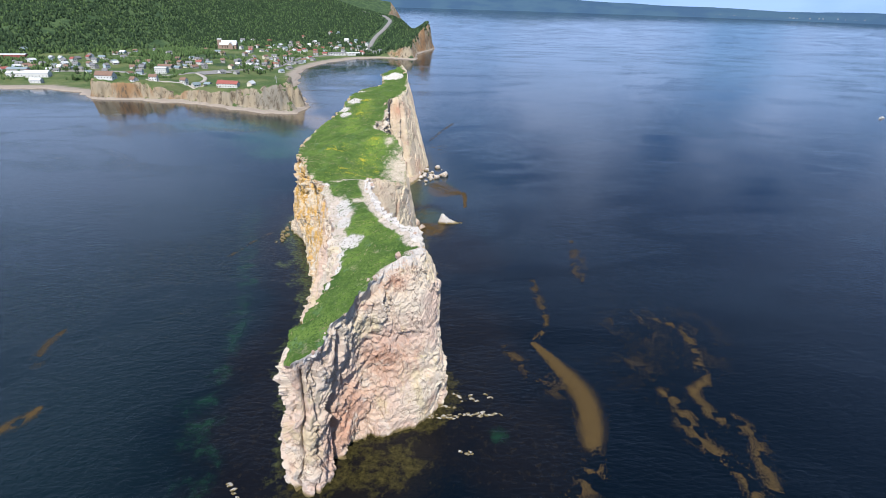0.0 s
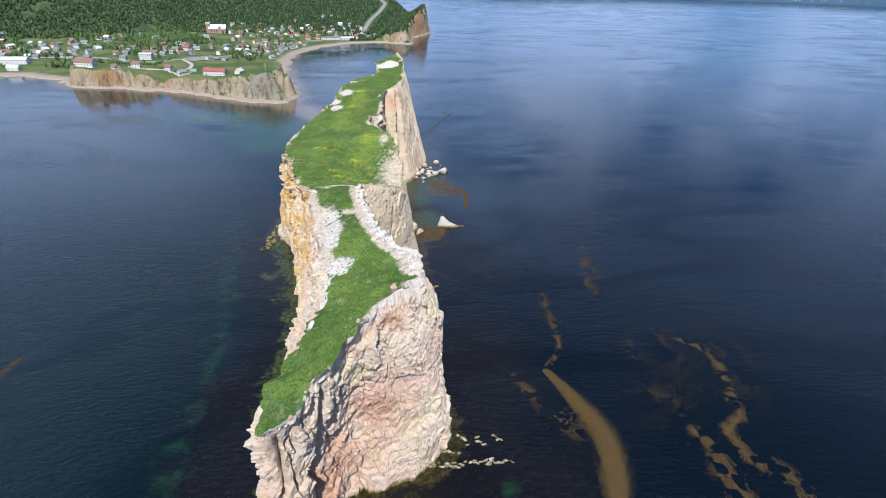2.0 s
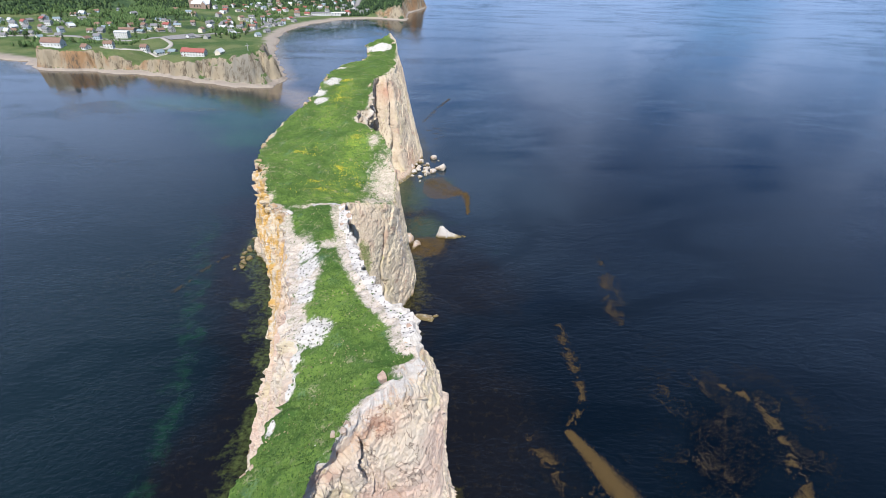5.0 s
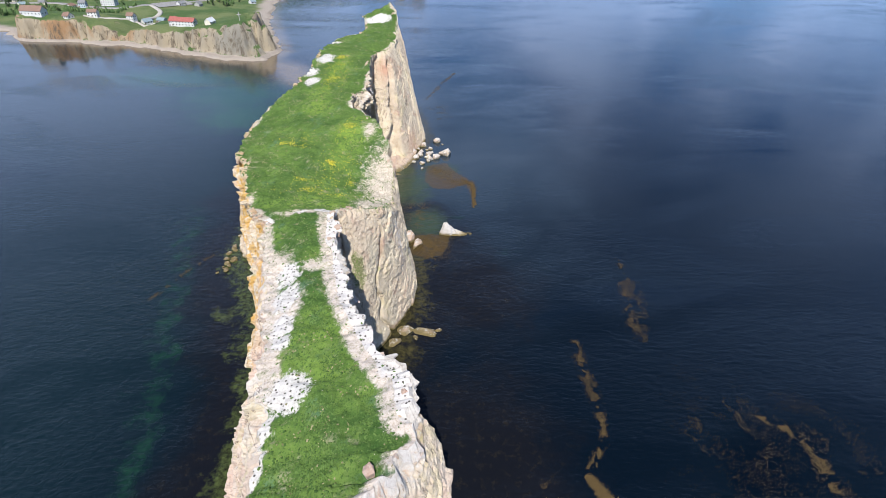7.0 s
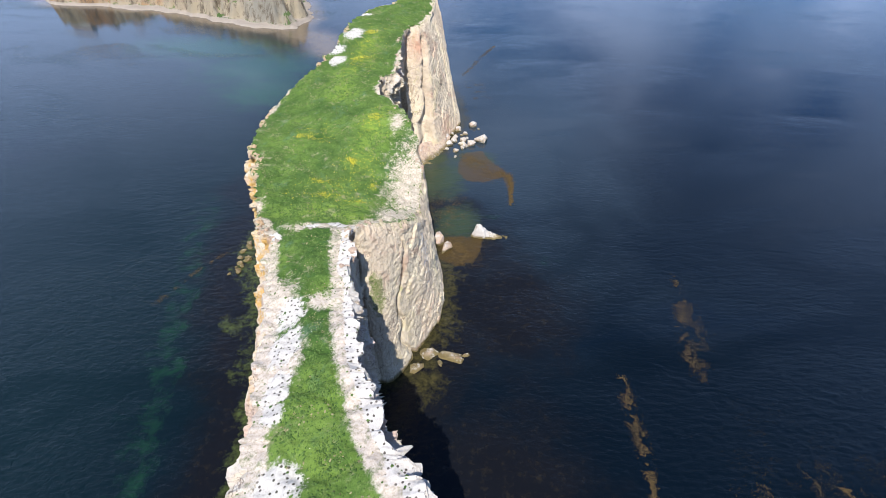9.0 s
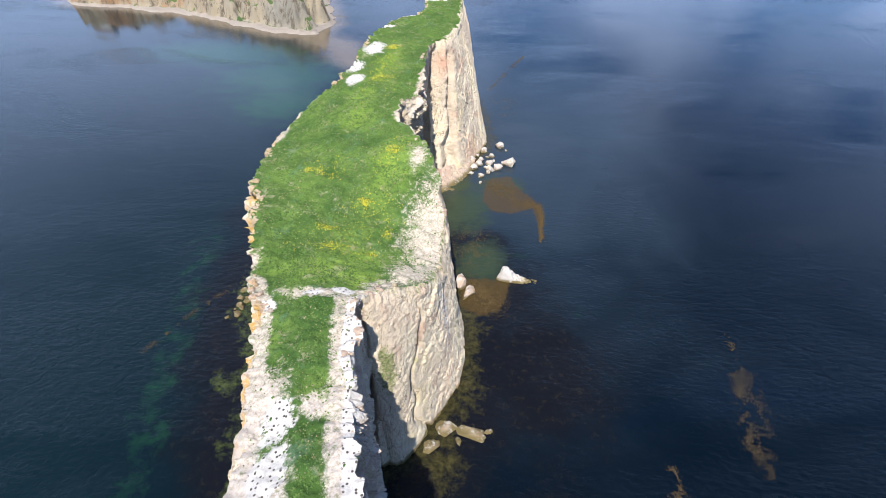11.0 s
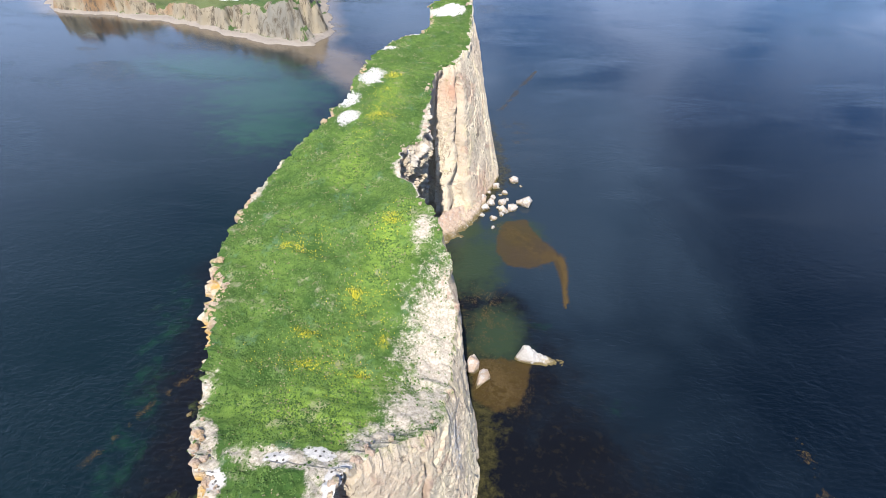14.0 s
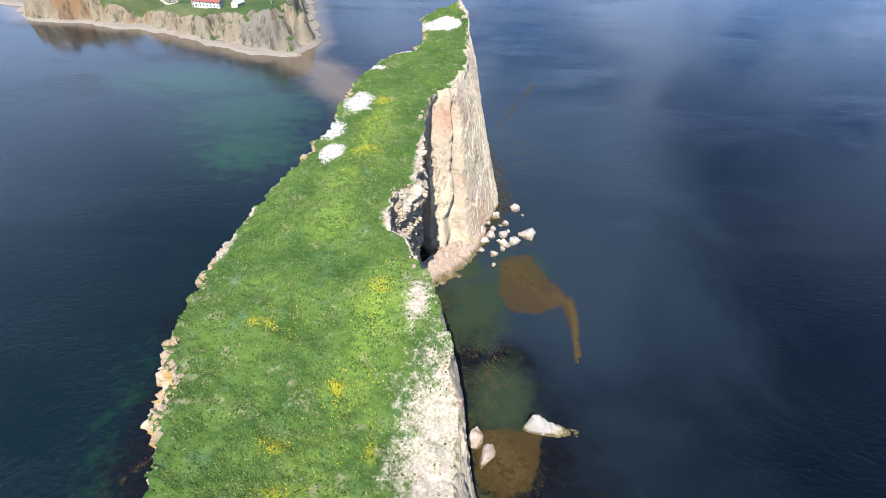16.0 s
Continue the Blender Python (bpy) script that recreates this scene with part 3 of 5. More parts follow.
def facets(x, y, z, seed=0):
    """Broken stone: the nearest cell's own tilted plane, about -1 to 1, and its random level."""
    ix, iy, iz = np.floor(x), np.floor(y), np.floor(z)
    best = np.full(x.shape, 9.0)
    plane, level = np.zeros(x.shape), np.zeros(x.shape)
    for a in (-1, 0, 1):
        for b in (-1, 0, 1):
            for c in (-1, 0, 1):
                kx, ky, kz = ix + a, iy + b, iz + c
                dx, dy, dz = x - kx - lattice(kx, ky, kz, seed + 1), y - ky - lattice(kx, ky, kz, seed + 2), z - kz - lattice(kx, ky, kz, seed + 3)
                d = dx * dx + dy * dy + dz * dz
                near = d < best
                lev = lattice(kx, ky, kz, seed + 4)
                tip = (lev - 0.5) * 1.2 + 1.3 * (dx * (lattice(kx, ky, kz, seed + 5) - 0.5) + dy * (lattice(kx, ky, kz, seed + 6) - 0.5) + 1.4 * dz * (lattice(kx, ky, kz, seed + 7) - 0.35))
                plane, level, best = np.where(near, tip, plane), np.where(near, lev, level), np.where(near, d, best)
    return plane, level


def cliff_relief(x, y, z):
    """Metres by which the cliff stands out (bulges, fractures, tilted blocks, grain), and each block's tone."""
    wild = 0.42 + 0.6 * ease(fractal(x / 26, y / 26, z / 40, 2, seed=30), -0.3, 0.5)
    wild = wild * (1 - 0.45 * ease(x, -17, -10) * ease(y, 165, 155))
    wild = wild * (1 - 0.84 * ease(y, 224, 234) * ease(y, 330, 310) * ease(x, -39, -34))
    wild = wild * (1 - 0.88 * ease(y, 385, 405) * ease(x, -56, -48))
    big = 2.0 * fractal(x / 18, y / 18, z / 26, 2, seed=31) * (1 - 0.6 * ease(y, 385, 405) * ease(x, -56, -48)) * (1 - 0.4 * ease(y, 224, 234) * ease(x, -39, -34))
    n = fractal(x / 12 + z / 60, y / 12, z / 60, 3, 0.6, seed=32)
    crack = -2.6 * np.exp(-(n / 0.035) ** 2)
    bend = fractal(x / 9, y / 9, z / 9, 3, 0.55, seed=38)
    u, v, w = x + 0.45 * z + 2.2 * bend, y - 0.3 * z + 1.6 * bend, z - 0.35 * x + 2.0 * bend
    slab, tone1 = facets(u / 7.5, v / 7.5, w / 13, 33)
    block, tone2 = facets(u / 3.0, v / 3.0, w / 5.2, 34)
    chip, tone3 = facets(u / 1.35, v / 1.35, w / 2.1, 37)
    fine = 0.26 * fractal(x / 1.3, y / 1.3, z / 1.3, 3, 0.6, seed=35)
    return big + wild * (crack + 3.6 * slab + 1.9 * block + 0.8 * chip) + fine - 0.5, 0.47 + (0.42 * tone1 + 0.36 * tone2 + 0.22 * tone3 - 0.47) * np.clip(1.9 * wild - 0.15, 0, 1)


f = np.linspace(0, 1, DOWN)[:, None]
g = f ** ring[None, :, 5]
held = 1 - ease((rz0[None] + 4) * f, 0, 3.5)
zz = rz0[None] - (rz0[None] + 4) * f + (rz - rz0)[None] * held
xx = sx0[None] + (ring[None, :, 3] - sx0[None]) * g + (rx - sx0)[None] * held
yy = sy0[None] + (ring[None, :, 4] - sy0[None]) * g + (ry - sy0)[None] * held
amp = ease(np.hypot(np.hypot(xx - rx[None], yy - ry[None]), rz[None] - zz), 0.0, 2.4)
stand, tone = cliff_relief(xx, yy, zz)
low_edge = -0.3 - 4 * ease(np.hypot(np.hypot(xx - rx[None], yy - ry[None]), rz[None] - zz), 4, 13)
stand = np.where(stand < low_edge, low_edge + 0.4 * (stand - low_edge), stand)
stand = stand - 1.3 * ridge[None] * ease(rz[None] - zz, 10, 4)
stand = stand - 1.9 * ease(out[:, 0], 0.2, -0.5)[None] * ease(ry, 230, 260)[None]
# the way the bare form faces: outwards on the walls, upwards on the shoulders
P = np.stack([xx, yy, zz], -1)
face = np.cross(np.roll(P, -9, 1) - np.roll(P, 9, 1), np.gradient(P, axis=0))
face = sum(np.roll(face, k, 1) for k in range(-8, 9, 4))
face *= np.sign((face[..., :2] * out[None]).sum(-1, keepdims=True) + 1e-9)
face /= np.linalg.norm(face, axis=-1, keepdims=True) + 1e-9
P = P + face * (stand * amp)[..., None]
xx, yy, zz = P[..., 0], P[..., 1], P[..., 2]
gape = np.zeros(xx.shape)
# the great open joints: place on the rim, depth, half width
JOINTS = [(-36.5, 106, 2.6, 1.3), (-29, 117.5, 4.0, 1.1), (-33, 110, 2.0, 0.6), (-20, 133, 1.6, 0.5), (-46, 427, 4.0, 2.2), (-37, 470, 2.5, 0.8), (-27, 254, 2.2, 0.6), (-22, 281, 3.5, 0.9), (-36, 151, 2.0, 0.8), (-61, 236, 2.6, 1.0), (-76, 268, 2.4, 0.9)]
for jx, jy, deep, wide, *lean in JOINTS + [(-40, 432.3, 6.0, 2.0, 7), (-36.8, 462, 2.2, 0.8, -16)]:
    k = int(np.argmin(np.hypot(ring[:, 0] - jx, ring[:, 1] - jy)))
    away = (np.arange(RING) - k + RING // 2) % RING - RING // 2
    away = (away[None] + (lean[0] * f if lean else 0)) * 0.418 + 2.4 * fractal(zz / 13, jx, jy, 3, seed=39)
    gape = gape - deep * np.exp(-(away / wide) ** 2) * amp * ease(rz[None] - zz, 2, 9)
xx, yy = xx + out[None, :, 0] * gape, yy + out[None, :, 1] * gape
depth = np.maximum(rz[None] - zz, 0)
guano = (1 - 0.3 * ease(ry, 160, 145)[None]) * np.clip(0.56 - depth / (2 + 10 * grain(rx / 9, ry / 9, 0, 41))[None], 0, 1) * (0.12 + 0.88 * ease(yy, 270, 215)) + 0.30 * ease(yy, 230, 150) * ease(out[:, 0], -0.6, 0.1)[None] * (1 - 0.6 * f)
lichen = ease(out[:, 0], 0.1, -0.7)[None] * ease(yy, 175, 225) * ease(depth, 0, 2.5) * ease(zz, 4, 14)
sod = np.clip(1.0 - depth / (1.2 + 3.5 * grain(rx / 6, ry / 6, 0, 46))[None], 0, 1) * (0.3 + 0.3 * ease(yy, 200, 280))
sod = np.maximum(sod, 0.95 * np.exp(-((xx + 31) / 3.0) ** 2 - ((yy - 239) / 5) ** 2 - ((zz - 36) / 10) ** 2))
guano = np.maximum(guano, 0.62 * ease(ry, 505, 509)[None] * ease(depth, 9, 5))
guano = np.maximum(guano, 0.7 * np.maximum(ease(np.abs(ry - 393), 9, 5), ease(np.abs(ry - 413), 8, 4))[None] * ease(out[:, 0], 0.0, -0.5)[None] * ease(depth, 9, 3))
guano = np.maximum(guano, 0.55 * np.exp(-((xx + 19) / 3.0) ** 2 - ((yy - 264) / 8) ** 2))
guano = np.maximum(guano, 0.75 * ridge[None] * ease(depth, 4, 1))
rust = np.zeros(xx.shape)
for qx, qy, qz, qr, qh in ((-39, 424, 57, 7, 7), (-46, 338, 58, 6, 6), (-30, 122, 14, 13, 16), (-18, 132, 30, 9, 9), (-17, 140, 58, 7, 4), (-17, 425, 8, 9, 8)):
    rust = np.maximum(rust, np.exp(-((xx - qx) / qr) ** 2 - ((yy - qy) / qr) ** 2 - ((zz - qz) / qh) ** 2))
stack = new("rock_stack")
tagged(stack, "tall narrow pink limestone sea stack with grassy flat top", "sea stack")
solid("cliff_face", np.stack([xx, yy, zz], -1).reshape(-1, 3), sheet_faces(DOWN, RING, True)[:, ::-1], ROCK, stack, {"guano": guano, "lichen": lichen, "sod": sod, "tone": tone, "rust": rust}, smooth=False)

# the top: from the rim in to a line along the middle
half = len(RIM_NEAR) + len(RIM_BAY)
right = np.array(RIM_NEAR + RIM_BAY)
left = np.array((RIM_NEAR[:1] + RIM_LEFT[::-1] + RIM_BAY[-1:]))
yr, yl = right[1:, 1], left[:, 1]
sy = np.clip(sy0, 116, 517)
sx = 0.5 * (np.interp(sy, yr, right[1:, 0]) + np.interp(sy, yl, left[:, 0]))
sz = 0.5 * (np.interp(sy, yr, right[1:, 2]) + np.interp(sy, yl, left[:, 2])) + 0.8 + knob(sx, sy)
t = (np.linspace(0, 1, IN) ** 1.25)[:, None]
cx, cy = rx + (sx - rx) * t, ry + (sy - ry) * t
inner = np.hypot(cx - rx, cy - ry)
even = sum(np.roll(rz, k) for k in range(-14, 15)) / 29
cz = even + (sz - even) * t + (rz - even) * (1 - ease(inner, 0, 3.5))
cz = cz + ease(inner, 0, 4) * (0.9 * fractal(cx / 9, cy / 9, 0, 4, 0.55, seed=51) + 0.3 * fractal(cx / 1.7, cy / 1.7, 0, 2, seed=52))
WHITE = [(-33, 166, 7, 7.5), (-37, 158, 4, 6), (-36, 151, 3, 6), (-44.5, 208, 5, 7), (-42, 197, 5.5, 9), (-40, 186, 4.5, 8), (-38.5, 180, 3.5, 4), (-42.6, 246, 4.5, 2.2), (-50, 244, 4, 1.8), (-60, 239, 4, 3),
         (-11, 170, 7, 6), (-7, 162, 6, 6), (-74, 414, 9, 13), (-78.5, 393, 6.5, 10), (-74.5, 377, 6.5, 9), (-53, 510.5, 17, 3.4), (-76, 452, 7, 3.5), (-66, 474, 5, 4), (-37, 140, 1.5, 3)]
BARE = [(-33, 252, 6, 8), (-25, 282, 16, 40), (-29, 260, 10, 11), (-36, 250, 6, 6), (-35, 312, 5, 12), (-50, 244, 17, 3.5), (-49, 212, 7, 13), (-38, 212, 6, 5), (-41, 190, 6, 18), (-60, 232, 5, 14), (-72, 256, 4, 9), (-92, 330, 4, 12), (-47, 343, 5, 6), (-44, 380, 3, 30)]
on_right = ease(out[:, 0], -0.2, 0.5)
band = (0.3 + 3.4 * ease(grain(rx / 11, ry / 11, 0, 45), 0.3, 0.8) * (0.45 + 0.9 * on_right))[None]
edge = (1 - ease(inner, 0.2, band + 0.6)) * (0.25 + 0.75 * ease(grain(rx / 8, ry / 8, 0, 47), 0.35, 0.6))[None]
strip = near_line(cx, cy, [p[:2] for p in RIM_NEAR[7:]])
strip_left = near_line(cx, cy, [p[:2] for p in RIM_LEFT[14:20]])
wide_here = 3.0 + 2.4 * grain(cx / 9, cy / 9, 0, 48)
white = np.maximum(0.80 * blob(cx, cy, WHITE), 0.36 * edge * ease(cy, 290, 190))
white = np.maximum(white, np.maximum(0.66 * (1 - ease(strip, wide_here * 0.5, wide_here * 0.9)), 0.34 * (1 - ease(strip_left, 1.0, 3))))
bare = np.maximum(0.72 * blob(cx, cy, BARE), edge * (0.45 + 0.3 * on_right)[None])
bare = np.maximum(bare, np.maximum(0.7 * (1 - ease(strip, 4, 8)), 0.7 * (1 - ease(strip_left, 2.5, 6))))
FLOWERS = [(-56.8, 276.5, 4.5, 3.2), (-54.5, 268, 5, 3), (-48.5, 290, 3, 3.4), (-70.2, 304, 5, 2.6), (-44, 315, 4, 4.5), (-39, 279, 2.6, 3.6), (-42, 268, 4, 3), (-62, 378, 8, 5), (-65, 414, 6, 5)]
FIELDS = [(-50, 272, 20, 12), (-45, 288, 12, 18), (-43, 312, 9, 12), (-66, 306, 12, 9), (-64, 390, 12, 40)]
flower = np.maximum(1.0 * blob(cx, cy, FLOWERS), 0.36 * blob(cx, cy, FIELDS))
lime = blob(cx, cy, [(-50, 255, 15, 7), (-45, 264, 10, 7), (-40, 253, 6, 6), (-62, 395, 7, 20), (-67, 361, 6, 10), (-43, 308, 9, 16), (-64, 340, 8, 10)]) + 0.35 * blob(cx, cy, [(-31, 184, 9, 10), (-26, 172, 9, 7)])
solid("turf", np.stack([cx, cy, cz], -1).reshape(-1, 3), sheet_faces(IN, RING, True), TURF, stack, {"guano": white, "bare": bare, "flower": flower, "lime": lime})

# ---- the sea ----
ax = spaced(-190, 190, 2.0, -4950, 4950, 1.06)
ay = spaced(60, 620, 2.4, -1500, 4950, 1.06)
X, Y = np.meshgrid(ax, ay)
R = np.hypot(X, Y)
Z = 70 * ease(R, 1500, 5200) * ease(Y, 800, 2600)
foot = [(a, b) for *_, a, b in [(r[3], r[4]) for r in both]]
fd = near_line(X, Y, foot + foot[:1])
bed = np.clip(1.25 - fd / (26 + 26 * grain(X / 40, Y / 40, 0, 64)), 0, 1) * ease(Y, 420, 350)
bed = np.maximum(bed, blob(X, Y, [(14, 275, 34, 44), (10, 190, 40, 50), (-10, 345, 14, 18), (30, 130, 30, 40)]))
# where the painted sky sheen lies: the water right of the rock
grey_sheen = ease(X, 150, 20) * ease(X, -70, -40) * (0.45 * ease(Y, 190, 300) + 0.45 * ease(Y, 300, 420)) * ease(Y, 1000, 560)
shelf = np.clip(1.15 - fd / (7 + 9 * grain(X / 25, Y / 25, 0, 61)), 0, 1)
shelf = np.maximum(shelf, 0.9 * blob(X, Y, [(-14, 116, 20, 17), (-22, 112, 15, 12), (-90, 254, 9, 9), (-86, 261, 6, 6), (-68, 205, 6, 18), (-73, 218, 5, 8), (-60, 185, 5, 14), (-101, 288, 7, 6), (-78, 234, 8, 12), (-97, 286, 12, 12), (-12, 330, 11, 26), (-15, 238, 10, 19), (-10, 262, 8, 18), (-8, 306, 9, 20), (-100, 290, 8, 10)]))
lane = X - np.interp(Y, [60, 90, 146, 172, 198, 231, 258, 285, 310, 338, 420], [-62, -70, -84, -87, -94, -103, -112, -121, -127, -134, -160]) + 4 * fractal(X / 14, Y / 14, 0, 3, seed=63)
green = 0.68 * np.where(lane > 0, ease(lane, 7, 0), ease(lane, -34, 0) ** 1.6) * ease(Y, 400, 300) * ease(Y, 20, 110)
green = np.maximum(green, 1.35 * blob(X, Y, [(-185, 545, 75, 75), (-250, 590, 110, 50), (-165, 490, 50, 50)]))
green = np.maximum(green, 0.7 * blob(X, Y, [(-22, 375, 14, 22), (24, 130, 8, 6), (30, 305, 12, 6), (5, 336, 10, 6)]))
sd = shore_distance(np.clip(X, -2500, 100), np.clip(Y, 0, 2900))
sand = np.maximum(np.clip(1.1 + sd / 28, 0, 1), np.clip(1.2 - near_line(X, Y, [(-205, 665), (-165, 630), (-118, 580), (-95, 530), (-85, 500)]) / 40, 0, 1))
shoal = blob(X, Y, [(-22, 374, 20, 34), (-4, 398, 18, 16), (-10, 330, 16, 24), (-28, 395, 14, 14)])
RAFT_A = [(-13, 394), (-10, 406), (1, 410), (5, 399), (12, 390), (18, 381), (18, 364), (17, 350), (15, 364), (13, 378), (3, 371), (-8, 372), (-13, 382)]
RAFT_B = [(-18, 318), (-8, 320), (3, 320), (2, 310), (-1, 301), (-9, 297), (-17, 301)]
RAFT_C = [(43, 186), (50, 178), (57, 165), (62, 152), (62.5, 140), (59, 126), (54, 127), (55, 145), (53, 158), (48, 170)]
raft_bed = np.zeros(X.shape)
for line in (RAFT_A, RAFT_B, RAFT_C):
    away = near_line(X, Y, line + line[:1])
    raft_bed = np.maximum(raft_bed, np.clip(0.5 + np.where(inside(X, Y, line), away, -away) / 4.0, 0, 1))
sea = solid("water", np.stack([X, Y, Z], -1).reshape(-1, 3), sheet_faces(len(ay), len(ax)), SEA, attrs={"shoal": shoal, "raft": raft_bed, "shelf": shelf, "green": green, "sand": sand, "bed": bed, "grey_sheen": grey_sheen})
tagged(sea, "calm dark blue sea with ripples, slicks and weedy shallows", "water", kind="structure")

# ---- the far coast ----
# the hills glow faintly blue: distance haze put into their colour
HAZE_GLOW = Mat("far_hills_haze_glow")
HAZE_GLOW.b.inputs["Emission Color"].default_value = (0.075, 0.15, 0.29, 1)
HAZE_GLOW.b.inputs["Emission Strength"].default_value = 0.85
HAZE_GLOW = HAZE_GLOW.done(HAZE_GLOW.blend(HAZE_GLOW.steps(HAZE_GLOW.noise(0.004, 6, 0.6, at=HAZE_GLOW.scaled(1, 1, 3)), 0.4, 0.6), (0.008, 0.016, 0.022), (0.018, 0.032, 0.03)), 1.0, 0.0)
a = np.linspace(radians(-35), radians(62), 400)
rows = []
for r, k in ((4550, 0.0), (4600, 0.35), (4700, 0.8), (4800, 1.0)):
    h = 84 + 34 * np.exp(-((a - radians(7)) / 0.16) ** 2) - 14 * ease(a, 0.3, 0.8) + 12 * fractal(a * 9, 0.5, 0, 4, seed=71)
    rows.append(np.stack([r * np.sin(a), r * np.cos(a), 52 + k * h - 8 * (k == 0)], -1))
hills = solid("backdrop", np.vstack(rows), sheet_faces(4, 400), HAZE_GLOW)
tagged(hills, "hazy blue wooded hills of the far shore", "distant hills", kind="structure")
g4 = np.random.default_rng(8)
ang = np.concatenate([g4.normal(0.42, 0.035, 60), g4.uniform(0.5, 0.8, 45), g4.uniform(0.08, 0.36, 25)])
far_r = 4590 + g4.uniform(0, 30, ang.size)
verts, faces = [], []
for q, r in zip(ang, far_r):
    cx0, cy0, cz0, w0 = r * math.sin(q), r * math.cos(q), 62 + (r - 4590) * 0.7, g4.uniform(2.5, 6)
    i = len(verts)
    verts += [(cx0 + sx * w0, cy0 + sy * 4, cz0 + sz) for sz in (-6, 3) for sx, sy in ((-1, -1), (1, -1), (1, 1), (-1, 1))] + [(cx0 - w0, cy0, cz0 + 6), (cx0 + w0, cy0, cz0 + 6)]
    faces += [(i, i + 1, i + 5, i + 4), (i + 1, i + 2, i + 6, i + 5), (i + 3, i, i + 4, i + 7), (i + 4, i + 5, i + 9, i + 8), (i + 7, i + 8, i + 9, i + 6)]
far_town = solid("distant_houses", verts, faces, plain("distant_pale_walls", (0.30, 0.32, 0.35), 0.9, 0.2, 0.02), smooth=False)
tagged(far_town, "tiny pale houses along the far shore", "houses", kind="stuff")

# ---- rocks in the water ----
def boulder_mesh(name, size, seed, detail=3, rough=0.34, pale=0.2):
    """An angular block of limestone: the hull of random corners, with chipped edges and faces."""
    r = random.Random(seed)
    bm = bmesh.new()
    for _ in range(11 + 3 * detail):
        p = Vector((r.gauss(0, 1), r.gauss(0, 1), r.gauss(0, 1))).normalized() * r.uniform(0.82, 1.12)
        bm.verts.new((p.x * size[0], p.y * size[1], p.z * size[2]))
    hull = bmesh.ops.convex_hull(bm, input=bm.verts)
    bmesh.ops.delete(bm, geom=list({v for v in hull["geom_interior"] if isinstance(v, bmesh.types.BMVert)}), context="VERTS")
    bmesh.ops.subdivide_edges(bm, edges=bm.edges, cuts=2, use_grid_fill=True)
    co = np.array([v.co for v in bm.verts])
    k = 1 + 0.35 * rough * fractal(co[:, 0] / size[0] * 2.2, co[:, 1] / size[1] * 2.2, co[:, 2] / size[2] * 2.2, 3, 0.55, seed % 97)
    for v, f2 in zip(bm.verts, k):
        v.co = v.co * float(f2)
    me = bpy.data.meshes.new(name)
    bm.to_mesh(me)
    bm.free()
    z = np.array([v.co.z for v in me.vertices])
    a = me.attributes.new("guano", "FLOAT", "POINT")
    a.data.foreach_set("value", np.clip(pale + 0.2 * z / size[2], 0, 1).astype(np.float32))
    me.materials.append(ROCK)
    return me


def boulder(x, y, z, size, turn, seed, label, group="", name="boulder", detail=3, rough=0.34, pale=0.2):
    ob = new(name, boulder_mesh(name, size, seed, detail, rough, pale))
    ob.matrix_world = pose(x, y, z, 0, 0, turn)
    return tagged(ob, label, "rock", group)


# the long white islet: a wedge, high at one end
n = 90
u = np.linspace(0, 1, n)[:, None]
v = np.linspace(-1, 1, 41)[None]
crest = 3.4 * np.exp(-((u - 0.15) / 0.15) ** 2) + 4.4 * (1 - u) ** 0.9 * ease(u, 0.0, 0.12)
wide = 3.6 * np.sin(np.pi * np.clip(u * 0.97 + 0.02, 0, 1)) ** 0.55 * (1 - 0.3 * u)
ix = -3.2 + 23.5 * u + 0 * v
iy = 320.6 + wide * v + 0.6 * np.sin(u * 5)
iz = crest * (1 - np.abs(v) ** 2.6) - 1.2 + 0 * u
lev, _ = cells(ix / 2.2, iy / 2.2, iz / 2.2, 81)
iz = iz + (0.9 * (lev - 0.5) + 0.7 * fractal(ix / 2.5, iy / 2.5, 0, 4, 0.6, seed=82)) * (1 - np.abs(v) ** 4)
islet = solid("islet_rock", np.stack([ix, iy, iz], -1).reshape(-1, 3), sheet_faces(n, 41)[:, ::-1], ROCK, attrs={"guano": np.clip(0.3 + iz * 0.2, 0, 0.85), "tone": lev}, smooth=False)
tagged(islet, "low white wedge of rock alone in the water", "rock")

PILE = "boulders at the foot of the slab"
for k, (x, y, r) in enumerate([(0, 423.5, 3.3), (-6.3, 417.5, 2.5), (-10.7, 415, 2.2), (-11.4, 422, 2.0), (-11.6, 411.5, 1.3), (-15.4, 407, 1.5), (-15.1, 399.5, 1.0), (-5.8, 446, 2.5), (-23.7, 425.5, 3.0), (-15.4, 438, 2.0), (-17.5, 421, 2.0), (-19.9, 416, 1.8), (-16.3, 426, 1.6), (-10.5, 432, 1.4), (-13.5, 417.5, 0.9), (-21, 409.5, 1.1), (-18.5, 431, 1.2), (-25, 416, 1.5), (-9, 426, 0.9), (-13, 430, 0.9), (-22.5, 420, 1.2), (-2, 441, 0.8)]):
    boulder(x, y, r * 0.25, (r * 1.35, r * 1.15, r * 1.1), k * 67, 100 + k, "pale angular limestone boulder standing in shallow water", PILE, pale=0.45)
